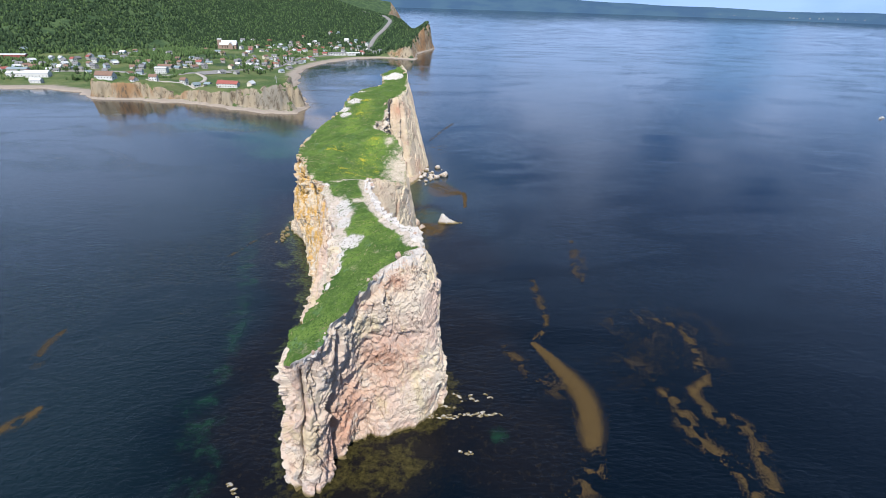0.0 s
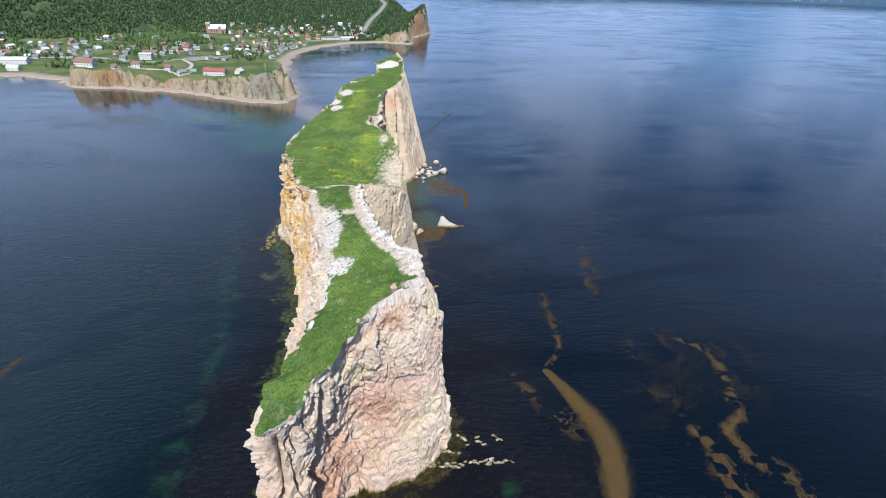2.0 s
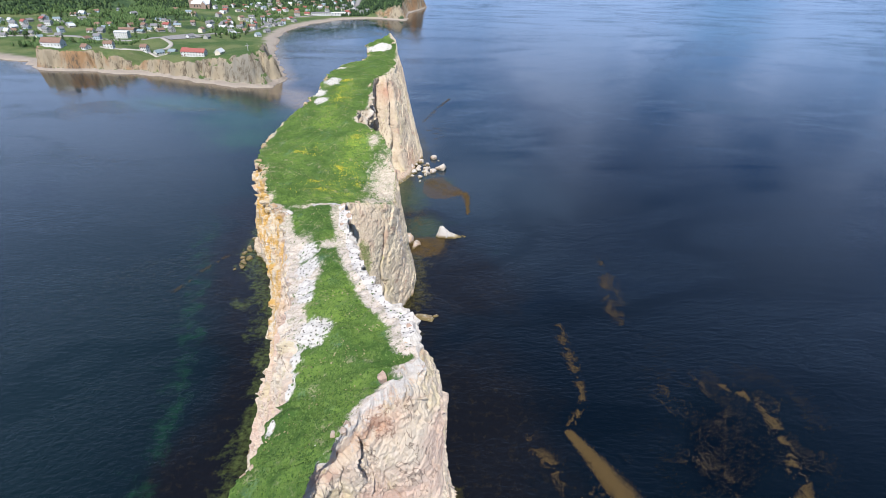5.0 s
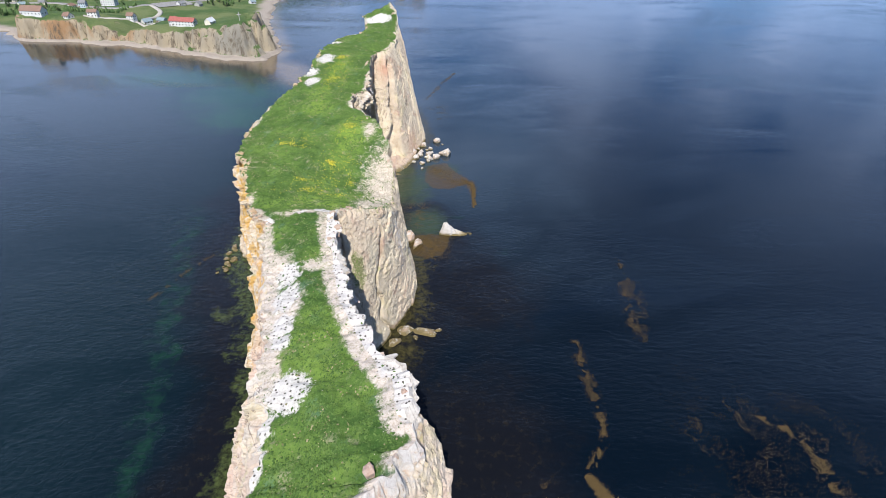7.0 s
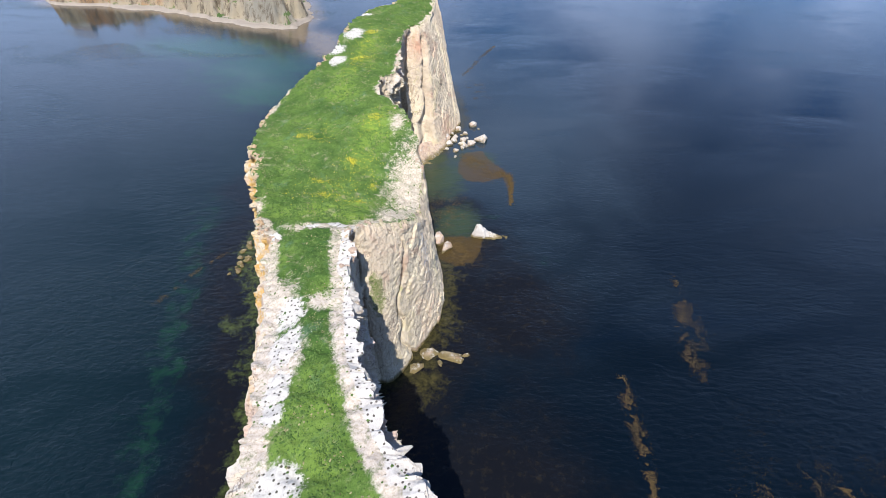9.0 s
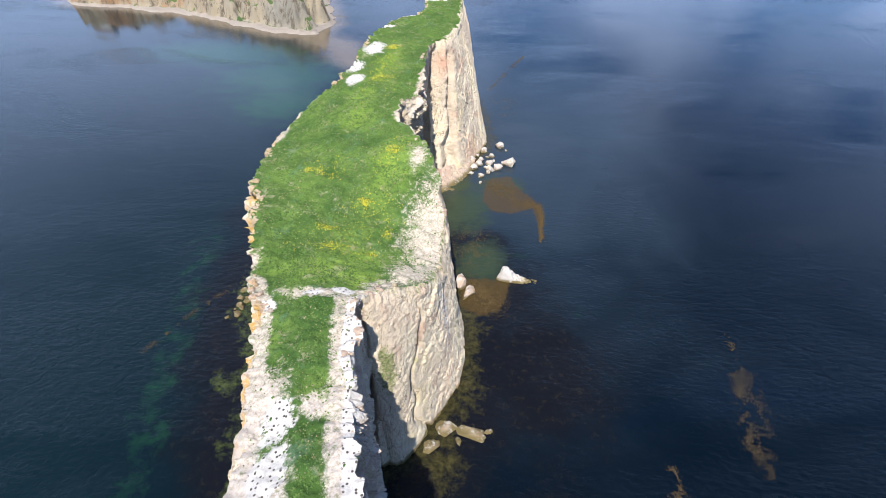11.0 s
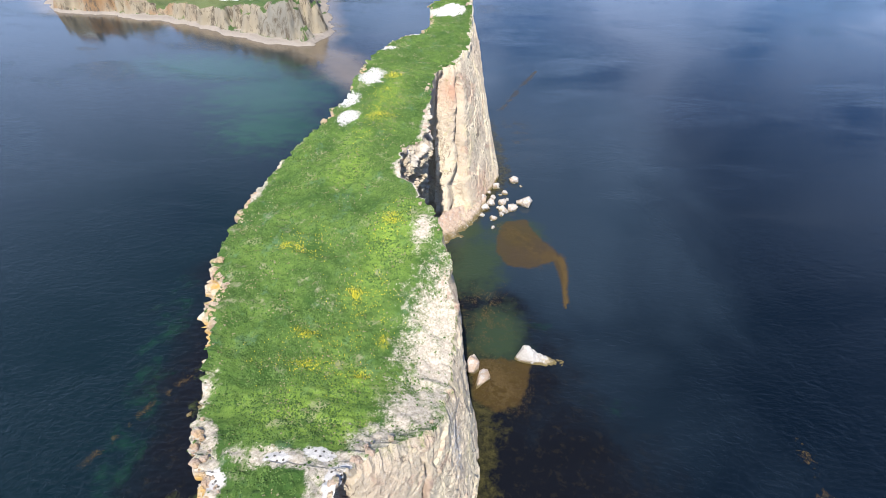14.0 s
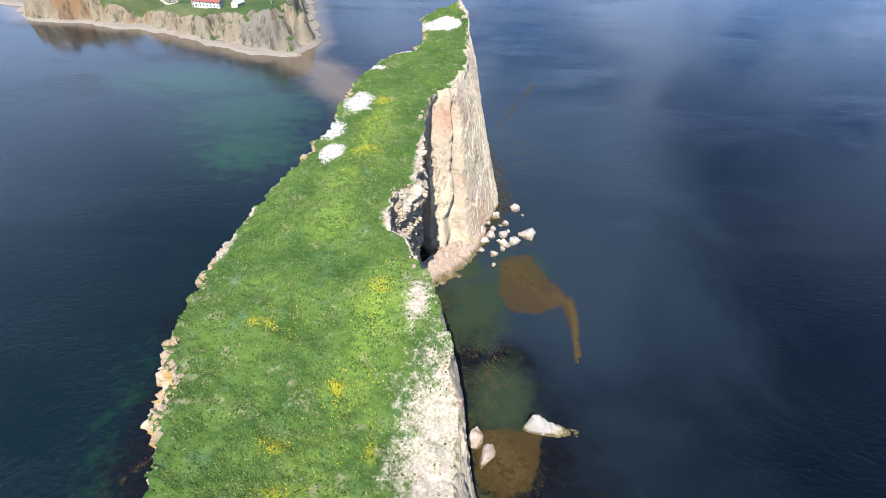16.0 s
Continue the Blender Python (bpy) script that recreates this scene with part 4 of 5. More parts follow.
for k, (x, y, sx, sy, sz) in enumerate([(-7.5, 246, 6, 2.6, 1.7), (-15.5, 247, 4, 3.0, 1.2), (-2.5, 247.5, 1.6, 1.0, 0.7), (-19.5, 240, 3.0, 2.4, 1.0), (-14, 309.5, 4.6, 2.4, 2.6), (-17.5, 314, 3, 3, 6.5), (-11.5, 243, 1.6, 1.2, 0.8)]):
    boulder(x, y, 0.0, (sx, sy, sz), 20 * k - 15, 130 + k, "low weathered rock at the foot of the cliff", "rocks at the cliff foot", detail=4, pale=0.3)
for k, (ax0, ay0, bx0, by0, n0) in enumerate([(-3, 145, 7, 143, 9), (-3, 138, 9, 138.5, 14), (8, 139, 18, 140.5, 14), (17, 140, 25, 140, 10), (7, 152, 10, 147, 5), (13, 150, 16, 146, 5), (19, 152, 22, 148, 4), (9, 122, 14, 121, 5), (-66, 108, -60, 100, 6)]):
    for i in range(n0):
        f2, r = (i + rng.random()) / n0, rng.uniform(0.3, 0.9)
        boulder(ax0 + (bx0 - ax0) * f2, ay0 + (by0 - ay0) * f2 + rng.normal(0, 0.5), 0.05, (r * 1.5, r * 0.8, r * 0.55), rng.uniform(-30, 30), 150 + 20 * k + i, "small pale rock of a ledge just above the water", "rock ledges", detail=2, rough=0.45, pale=0.36)
for k in range(22):
    a, r = rng.uniform(0, 6.28), rng.uniform(0.6, 1.6)
    boulder(-100 - 5 * rng.random(), 282 + 36 * rng.random(), 0.1, (r * 1.3, r, r * 0.7), k * 40, 170 + k, "weedy rock awash at the foot of the cliff", "rocks awash", detail=2)

# the pale scree fan in the bay under the slab
u = np.linspace(0, 1, 70)[:, None]
v = np.linspace(0, 1, 40)[None]
fx = -47 + 27 * u + 6 * v * np.sin(u * 3)
fy = 382 + 34 * u - 8 * v * (1 - u) - 12 * v + 8
fz = 6.5 * (1 - v) ** 1.3 * (0.45 + 0.55 * np.sin(np.pi * np.clip(u + 0.1, 0, 1))) - 0.7 + 0.8 * fractal(fx / 3, fy / 3, 0, 4, 0.6, seed=91)
scree = solid("scree", np.stack([fx, fy + 0 * fx, fz], -1).reshape(-1, 3), sheet_faces(70, 40)[:, ::-1], ROCK, attrs={"guano": 0.36 + 0 * fz}, smooth=False)
tagged(scree, "pale fan of fallen stone at the cliff foot", "scree", kind="structure")

# ---- floating weed ----
def weed_material():
    m = Mat("floating_weed")
    c = m.blend(m.island(), (0.034, 0.021, 0.006), (0.092, 0.057, 0.016))
    return m.done(c, 0.7, 0.3)


WEED = weed_material()


def weed(name, x, y, size, label):
    """Many small ragged tufts lying on the water, as one mesh."""
    n = len(x)
    k = 6
    a = np.linspace(0, 2 * np.pi, k, endpoint=False)[None] + rng.uniform(0, 6, (n, 1))
    r = size[:, None] * rng.uniform(0.45, 1.2, (n, k))
    turn = rng.uniform(0, np.pi, (n, 1))
    px, py = r * np.cos(a) * 1.35, r * np.sin(a) * 0.75
    vx = x[:, None] + px * np.cos(turn) - py * np.sin(turn)
    vy = y[:, None] + px * np.sin(turn) + py * np.cos(turn)
    lift = rng.uniform(0.02, 0.08, (n, 1))
    rim = np.stack([vx, vy, lift * 0 + 0.015 + 0 * vx], -1)
    top = np.stack([x, y, lift[:, 0] + 0.04], -1)[:, None]
    verts = np.concatenate([rim, top], 1).reshape(-1, 3)
    i = np.arange(k)
    tri = np.stack([i, (i + 1) % k, np.full(k, k)], -1)
    faces = (tri[None] + (np.arange(n) * (k + 1))[:, None, None]).reshape(-1, 3)
    return tagged(solid(name, verts, faces, WEED), label, "seaweed", kind="stuff")


def along(line, count, spread, tight=0.5):
    """Random places near a line; spread is a list of half widths, one per corner."""
    p = spline([(x, y, w) for (x, y), w in zip(line, spread)], 200, False)
    i = rng.integers(0, 200, count)
    off = rng.normal(0, tight, (2, count)) * p[i, 2]
    return p[i, 0] + off[0], p[i, 1] + off[1]


def clumped(x, y, scale, keep):
    """Thin out places by noise, so that rafts break into strings."""
    q = fractal(x / scale, y / scale, 0, 4, 0.6, seed=95)
    return q > keep


def raft(line, count, spread, size, keep=-0.2, scale=5.0, tight=0.5):
    x, y = along(line, int(count * 5.5), spread, tight)
    q = clumped(x, y, scale, keep)
    x, y = x[q], y[q]
    return x, y, rng.uniform(0.3, 1.0, len(x)) * size * 0.40


def gather(name, rafts, label):
    x, y, s = (np.concatenate(v) for v in zip(*rafts))
    return weed(name, x, y, s, label)


gather("seaweed_raft", [
    raft([(44, 185), (49, 176), (54, 166), (58, 156), (59.5, 146), (58, 136), (56, 126)], 4200, [1.5, 2.6, 4, 5.2, 5, 5.4, 3.5], 0.62, -0.75, 3, 0.42),
    raft([(30, 182), (35, 173), (44, 164), (52, 156)], 600, [2.5, 3, 3, 2.5], 0.42, 0.05, 3),
    raft([(56, 122), (52, 112), (46, 104)], 700, [3, 4, 5], 0.5, 0.0)], "dense ochre raft of floating seaweed on dark water")
gather("seaweed_raft", [
    raft([(108, 209), (118.5, 199), (117, 183), (114.5, 171), (112.5, 162), (102, 155)], 1500, [1.5, 2.6, 3.0, 2.6, 2.6, 2.4], 0.5, 0.05, 3),
    raft([(92, 156), (95, 151), (96, 144), (94.5, 135), (98, 128), (104, 116), (104, 104)], 2000, [2.5, 4, 4.5, 5, 4, 3, 3], 0.5, -0.05, 3.5),
    raft([(112, 162), (105, 156), (106, 149), (107, 142), (114.5, 141), (117, 133), (113, 118), (111, 100)], 1900, [2, 2.4, 2.6, 3.4, 4, 4, 3, 3], 0.5, -0.05, 3.5)], "broken ochre strings of floating seaweed on dark water")
gather("seaweed_raft", [
    raft([(52, 243), (52, 230), (53, 216), (52, 199), (45, 188)], 900, [1.5, 2.6, 2.2, 1.2, 1.2], 0.45, -0.05, 3),
    raft([(80, 190), (88, 210), (100, 190), (96, 214), (110, 204)], 900, [8, 8, 10, 8, 6], 0.4, 0.25),
    raft([(66, 180), (72, 160), (84, 176), (92, 160)], 700, [6, 6, 6, 6], 0.4, 0.28),
    raft([(92, 222), (104, 196), (92, 176), (82, 152)], 1300, [16, 18, 18, 14], 0.30, 0.05, 9),
    raft([(34, 176), (38, 168), (44, 158), (50, 150)], 600, [3, 4, 4, 3], 0.36, 0.1, 3),
    raft([(122, 214), (130, 196), (118, 172)], 700, [12, 12, 10], 0.32, 0.05, 8),
    raft([(86, 300), (84, 285), (80, 268), (78, 250)], 500, [2, 3, 2.5, 3], 0.45, 0.1),
    raft([(88, 284), (84, 262), (80, 240)], 350, [3, 4, 3], 0.4, 0.1)], "scattered wisps of floating seaweed")
gather("seaweed_raft", [
    raft([(-156, 124), (-150, 131), (-148, 137)], 420, [2.5, 3, 1], 0.55, -0.3),
    raft([(-172, 185), (-172, 172), (-166, 160)], 300, [1.5, 2.5, 3], 0.45, 0.05),
    raft([(-126, 262), (-119, 282), (-112, 296)], 200, [1.5, 1.2, 1.5], 0.4, 0.0)], "small drifting patches of floating seaweed")
gather("seaweed_raft", [
    raft([(-12, 400), (-4, 396), (2, 388), (8, 381), (15, 382), (17.5, 372), (17, 360), (17, 350)], 3600, [5, 11, 13, 10, 4, 2, 1.6, 1.6], 0.34, -0.4, 3, 0.38),
    raft([(-14, 314), (-8, 309), (-4, 303)], 1800, [7, 11, 8], 0.34, -0.4, 3, 0.38),
    raft([(-16, 352), (-14, 338), (-13, 328)], 800, [9, 10, 8], 0.4, 0.0, 2.5)], "brown raft of floating seaweed in the shallow bay")
gather("seaweed_raft", [
    raft([(-17, 545), (-11, 566), (-4, 592), (9, 634)], 300, [3, 2.5, 2.5, 1.6], 0.8, -0.3),
    raft([(-8, 530), (-6, 505), (-2, 480)], 500, [9, 10, 9], 0.6, 0.2)], "thin brown line of drifting seaweed")

# ---- roads of the village ----
ASPHALT = plain("old_asphalt", (0.22, 0.21, 0.20), 0.9, 0.2, 0.4)
GRAVEL = plain("gravel_road", (0.36, 0.33, 0.29), 0.95, 0.2, 0.3)


def ribbon(name, line, width, material, label, lift=0.7):
    p = spline(line, 140, False)
    d = np.gradient(p, axis=0)
    side = np.stack([-d[:, 1], d[:, 0]], 1) / np.hypot(*d.T)[:, None] * width / 2
    cols = [p + side * k for k in (-1, -0.33, 0.33, 1)]
    z = np.max([land_height(c[:, 0], c[:, 1]) for c in cols], axis=0) + lift
    top = [np.column_stack([c, z]) for c in cols]
    low = [np.column_stack([c, z - 2.0]) for c in (cols[0], cols[-1])]
    verts = np.stack([low[0], *top, low[1]], 1).reshape(-1, 3)
    return tagged(solid(name, verts, sheet_faces(140, 6), material), label, "road", kind="structure")


ribbon("road", [(-212, 1450), (-211, 1536), (-204, 1606), (-192, 1693), (-192, 1783), (-215, 1871), (-262, 1960), (-330, 2000)], 12, ASPHALT, "grey two-lane road climbing the wooded hill", 1.4)
ribbon("road", [(-760, 912), (-686, 918), (-594, 930), (-540, 912), (-480, 900), (-445, 931), (-414, 978), (-389, 1025), (-357, 1066), (-350, 1160), (-350, 1260), (-305, 1330), (-235, 1405), (-212, 1452)], 8, ASPHALT, "grey village street")
ribbon("road", [(-440, 757), (-413, 774), (-396, 788), (-360, 770)], 4.5, GRAVEL, "pale gravel lane on the headland")
ribbon("road", [(-444, 926), (-415, 890), (-402, 860), (-400, 830), (-392, 800)], 6, GRAVEL, "pale lane across the grass plateau")
tagged(solid("parking_lot", np.array([(x, y, land_height(np.array(x), np.array(y)) + 0.9) for x, y in [(-450, 936), (-425, 912), (-396, 965), (-422, 990)]]), np.array([(0, 1, 2, 3)]), ASPHALT), "worn grey parking area beside the street", "parking lot", kind="structure")

# ---- houses ----
WHITE_PAINT = plain("white_clapboard", (0.56, 0.55, 0.53), 0.7, 0.1, 1.5)
CREAM = plain("cream_clapboard", (0.62, 0.56, 0.44), 0.7, 0.1, 1.5)
GREY_WALL = plain("grey_shingle_wall", (0.34, 0.33, 0.31), 0.85, 0.15, 1.5)
BLUE_WALL = plain("pale_blue_clapboard", (0.40, 0.46, 0.50), 0.7, 0.1, 1.5)
STONE = plain("brown_stone", (0.27, 0.19, 0.15), 0.9, 0.25, 0.8)
RED_ROOF = plain("red_roofing", (0.27, 0.085, 0.07), 0.7, 0.2, 1.0)
BROWN_ROOF = plain("brown_shingles", (0.19, 0.12, 0.09), 0.9, 0.2, 1.0)
GREY_ROOF = plain("grey_shingles", (0.17, 0.17, 0.175), 0.9, 0.2, 1.0)
PALE_ROOF = plain("pale_metal_roof", (0.52, 0.53, 0.54), 0.45, 0.1, 0.6)
TEAL_ROOF = plain("teal_metal_roof", (0.20, 0.25, 0.27), 0.5, 0.1, 0.6)
GLASS = plain("dark_window_glass", (0.03, 0.035, 0.04), 0.1, 0.1, 1.0, 0.5)


def box(bm, x0, y0, z0, x1, y1, z1):
    v = [bm.verts.new(c) for c in ((x0, y0, z0), (x1, y0, z0), (x1, y1, z0), (x0, y1, z0), (x0, y0, z1), (x1, y0, z1), (x1, y1, z1), (x0, y1, z1))]
    for q in ((3, 2, 1, 0), (4, 5, 6, 7), (0, 1, 5, 4), (1, 2, 6, 5), (2, 3, 7, 6), (3, 0, 4, 7)):
        bm.faces.new([v[i] for i in q])
    return bm


def gable(bm, w, d, z, rise, over=0.45, thick=0.25):
    """A pitched roof with eaves, ridge along x, as a closed thick shell."""
    a, b = w / 2 + over, d / 2 + over
    drop = rise * over / (d / 2)
    sec = [(-b, z - drop), (0, z + rise), (b, z - drop), (b, z - drop + thick), (0, z + rise + thick * 1.3), (-b, z - drop + thick)]
    e = [[bm.verts.new((s * a, y, h)) for y, h in sec] for s in (-1, 1)]
    n = len(sec)
    for i in range(n):
        bm.faces.new((e[0][i], e[0][(i + 1) % n], e[1][(i + 1) % n], e[1][i]))
    for q in e:
        bm.faces.new((q[0], q[1], q[4], q[5])), bm.faces.new((q[1], q[2], q[3], q[4]))
    bmesh.ops.recalc_face_normals(bm, faces=bm.faces)
    return bm


def shell(bm, w, d, h, rise):
    """Walls with gable ends, sunk a little into the ground."""
    a, b = w / 2, d / 2
    e = [[bm.verts.new((s * a, y, z)) for y, z in ((-b, -2.0), (b, -2.0), (b, h), (0, h + rise), (-b, h))] for s in (-1, 1)]
    for i in range(5):
        bm.faces.new((e[0][i], e[0][(i + 1) % 5], e[1][(i + 1) % 5], e[1][i]))
    for q in e:
        bm.faces.new(q)
    bmesh.ops.recalc_face_normals(bm, faces=bm.faces)
    return bm


def house(x, y, w, d, h, rise, turn, wall, roof, label, name="house", group="village houses", columns=3, floors=1, chimney=True):
    z = float(land_height(np.array(float(x)), np.array(float(y))))
    ob = new(name)
    ob.matrix_world = pose(x, y, z + 0.2, 0, 0, turn)
    tagged(ob, label, name.replace("_", " "), group)
    part("wall", shell(bmesh.new(), w, d, h, rise), wall, ob)
    part("roof", gable(bmesh.new(), w, d, h, rise), roof, ob)
    pane = box(bmesh.new(), -0.55, -0.06, 0, 0.55, 0.06, 1.4)
    first = part("window", pane, GLASS, ob)
    places = []
    for fl in range(floors):
        for c in range(columns):
            places.append(((c + 0.5) / columns * w - w / 2, -d / 2, 1.0 + 2.8 * fl, 0))
        places.append((w / 2, -d / 5, 1.0 + 2.8 * fl, 90)), places.append((w / 2, d / 5, 1.0 + 2.8 * fl, 90))
    for k, (px, py, pz, rot) in enumerate(places):
        win = first if k == 0 else new("window", first.data)
        win.parent, win.matrix_basis = ob, pose(px, py, pz, 0, 0, rot)
    part("door", box(bmesh.new(), -w / 2 + 0.3, -d / 2 - 0.07, 0, -w / 2 + 1.3, -d / 2 + 0.05, 2.1), BROWN_ROOF, ob)
    if chimney:
        part("chimney", box(bmesh.new(), w * 0.2, -0.4, h + rise * 0.5, w * 0.2 + 0.8, 0.4, h + rise + 1.1), STONE, ob)
    return ob


LEFT_SIDE = [(-759, 894), (-769, 933), (-761, 947), (-775, 980), (-748, 968), (-766, 1015), (-699, 916), (-704, 938), (-747, 1019), (-653, 933), (-625, 908), (-641, 951), (-622, 956), (-719, 1147),
             (-719, 1174), (-688, 1145), (-600, 1022), (-582, 1025), (-560, 961), (-714, 1214), (-688, 1250), (-613, 1167), (-450, 744), (-880, 1101)]
MIDDLE = [(-432, 764), (-513, 982), (-495, 962), (-493, 1004), (-475, 986), (-519, 1097), (-462, 1085), (-418, 1015), (-414, 1095), (-422, 1159), (-386, 1066), (-412, 1198), (-390, 1140), (-373, 1158), (-358, 1170),
          (-376, 1225), (-323, 1072), (-340, 1139), (-400, 788), (-388, 799), (-380, 822), (-274, 725), (-410, 950)]
UPPER = [(-582, 1282), (-551, 1440), (-528, 1453), (-474, 1264), (-505, 1193), (-471, 1400), (-457, 1410), (-443, 1417), (-415, 1362), (-414, 1409)]
BAYSIDE = [(-392, 1356), (-373, 1337), (-368, 1372), (-370, 1432), (-350, 1422), (-330, 1412), (-318, 1451), (-298, 1466), (-279, 1419), (-329, 1325), (-266, 1461), (-255, 1486), (-240, 1441), (-232, 1477), (-220, 1459),
           (-206, 1411), (-192, 1400), (-180, 1416), (-335, 1539), (-318, 1557), (-312, 1352), (-226, 1395), (-290, 1440), (-255, 1420), (-345, 1390), (-362, 1460), (-310, 1430)]
pick = random.Random(11)
ROOFS = [(GREY_ROOF, "grey-shingled"), (PALE_ROOF, "pale metal"), (GREY_ROOF, "grey-shingled"), (BROWN_ROOF, "brown-shingled"), (GREY_ROOF, "grey-shingled"), (BROWN_ROOF, "brown-shingled"), (RED_ROOF, "red"), (TEAL_ROOF, "teal metal")]
WALLS = [(WHITE_PAINT, "white"), (WHITE_PAINT, "white"), (GREY_WALL, "grey"), (CREAM, "cream"), (GREY_WALL, "grey"), (BLUE_WALL, "pale blue")]
more = []
while len(more) < 105:
    cx0, cy0, sx0, sy0 = pick.choice([(-400, 1130, 45, 60), (-500, 1040, 50, 50), (-660, 1010, 70, 50), (-310, 1420, 70, 30), (-440, 1330, 60, 60), (-345, 1160, 25, 60), (-730, 960, 60, 40)])
    x, y = pick.gauss(cx0, sx0), pick.gauss(cy0, sy0)
    if float(shore_distance(np.array(x), np.array(y))) > 28 and all(math.hypot(x - a, y - b) > 15 for a, b in more + LEFT_SIDE + MIDDLE + UPPER + BAYSIDE):
        more.append((x, y))
for x, y in LEFT_SIDE + MIDDLE + UPPER + BAYSIDE + more:
    (roof, rname), (wall, wname) = pick.choice(ROOFS), pick.choice(WALLS)
    w = pick.uniform(7.5, 12.5)
    floors = pick.choice((1, 1, 2))
    house(x, y, w, pick.uniform(7, 9), 2.9 * floors, pick.uniform(2.2, 3.4), pick.choice((-25, 10, 60, 75, -10)) + pick.uniform(-8, 8), wall, roof,
          f"{'two-storey' if floors > 1 else 'low'} {wname} wooden house with {rname} roof in the village", floors=floors)
# the larger buildings
house(-311, 740, 27, 9, 5.4, 3.6, -6, WHITE_PAINT, RED_ROOF, "long white villa with red roof on the grassy headland", "villa", " ", 7, 2)
house(-325, 745, 8, 12, 6.0, 4.0, -6, WHITE_PAINT, RED_ROOF, "white gabled wing of the villa with red roof", "villa_wing", " ", 3, 2)
house(-490, 745, 26, 11, 4.6, 5.0, -4, WHITE_PAINT, BROWN_ROOF, "white house with tall brown roof at the cliff edge", "house", " ", 6, 1)
house(-503, 921, 20, 11, 8.4, 1.6, 2, WHITE_PAINT, PALE_ROOF, "white three-storey hotel block", "hotel", " ", 6, 3, False)
house(-716, 866, 30, 12, 5.0, 3.0, 12, WHITE_PAINT, PALE_ROOF, "long white shed with pale metal roof near the beach", "shed", "quayside sheds", 6, 1, False)
house(-684, 868, 36, 15, 6.0, 4.0, 12, WHITE_PAINT, PALE_ROOF, "large white hall with pale metal roof near the beach", "shed", "quayside sheds", 7, 1, False)
house(-652, 820, 17, 9, 4.6, 3.0, 6, WHITE_PAINT, PALE_ROOF, "white boathouse standing at the beach", "shed", "quayside sheds", 3, 1, False)
house(-742, 899, 36, 12, 5.0, 2.5, 8, GREY_WALL, TEAL_ROOF, "long grey building with teal metal roof", "shed", "quayside sheds", 7, 1, False)
house(-850, 1033, 44, 14, 7.0, 1.5, 14, RED_ROOF, PALE_ROOF, "long red building with pale roof below the woods", "hall", " ", 9, 2, False)
house(-281, 1352, 44, 9, 5.6, 2.0, 28, WHITE_PAINT, GREY_ROOF, "long two-storey motel along the bay", "motel", "bayside motels", 11, 2, False)
house(-243, 1366, 34, 9, 5.6, 2.0, 25, WHITE_PAINT, PALE_ROOF, "long two-storey motel along the bay", "motel", "bayside motels", 9, 2, False)
house(-520, 968, 26, 9, 4.5, 2.5, -4, GREY_WALL, BROWN_ROOF, "long low building with brown roof in the village", "house", "village houses", 6, 1)


def church(x, y, turn):
    z = float(land_height(np.array(float(x)), np.array(float(y))))
    ob = tagged(new("church"), "brown stone church with white-trimmed pale roof and square tower", "church")
    ob.matrix_world = pose(x, y, z, 0, 0, turn)
    part("wall", shell(bmesh.new(), 40, 17, 10, 9), STONE, ob)
    part("roof", gable(bmesh.new(), 40, 17, 10, 9, 0.6, 0.5), PALE_ROOF, ob)
    tr = part("transept", shell(bmesh.new(), 26, 11, 9, 7), STONE, ob)
    tr.matrix_basis = pose(8, -2, 0, 0, 0, 90)
    troof = part("transept_roof", gable(bmesh.new(), 26, 11, 9, 7, 0.6, 0.5), PALE_ROOF, ob)
    troof.matrix_basis = tr.matrix_basis
    tower = part("tower", box(bmesh.new(), -26, -5, -2, -17, 5, 21), STONE, ob)
    for sx in (-25.6, -19.6):
        for sy in (-4.6, 2.4):
            part("pinnacle", box(bmesh.new(), sx, sy, 21, sx + 2.2, sy + 2.2, 24), PALE_ROOF, tower)
    part("belfry", box(bmesh.new(), -23.5, -2, 21, -19.5, 2, 23), PALE_ROOF, tower)
    for k in range(5):
        part("window", box(bmesh.new(), -14 + 6 * k, -8.6, 3, -12.4 + 6 * k, -8.4, 8), GLASS, ob)


church(-551, 1345, 5)


def motor_boat(x, y, turn):
    ob = tagged(new("motor_boat"), "small white motor boat afloat on open water", "boat")
    ob.matrix_world = pose(x, y, 0, 0, 0, turn)
    bm = bmesh.new()
    rows = []
    for u0, half, top in ((-5, 1.5, 1.0), (-2, 1.7, 1.0), (2, 1.6, 1.2), (4.5, 0.9, 1.5), (6, 0.08, 1.8)):
        rows.append([bm.verts.new((u0, -half, top)), bm.verts.new((u0, -half * 0.6, -0.4)), bm.verts.new((u0, half * 0.6, -0.4)), bm.verts.new((u0, half, top))])
    for p, q in zip(rows[:-1], rows[1:]):
        for i in range(4):
            bm.faces.new((p[i], p[(i + 1) % 4], q[(i + 1) % 4], q[i]))
    bm.faces.new(rows[0]), bm.faces.new(rows[-1])
    bmesh.ops.recalc_face_normals(bm, faces=bm.faces)
    part("hull", bm, WHITE_PAINT, ob)
    cabin = part("cabin", box(bmesh.new(), -1.5, -1.1, 1.1, 1.8, 1.1, 2.9), WHITE_PAINT, ob)
    part("windscreen", box(bmesh.new(), 1.78, -1.0, 1.9, 1.86, 1.0, 2.7), GLASS, cabin)


motor_boat(641, 750, 200)
cross = tagged(new("wayside_cross"), "tall thin grey cross on the headland grass", "cross")
cz0 = float(land_height(np.array(-232.0), np.array(706.0)))
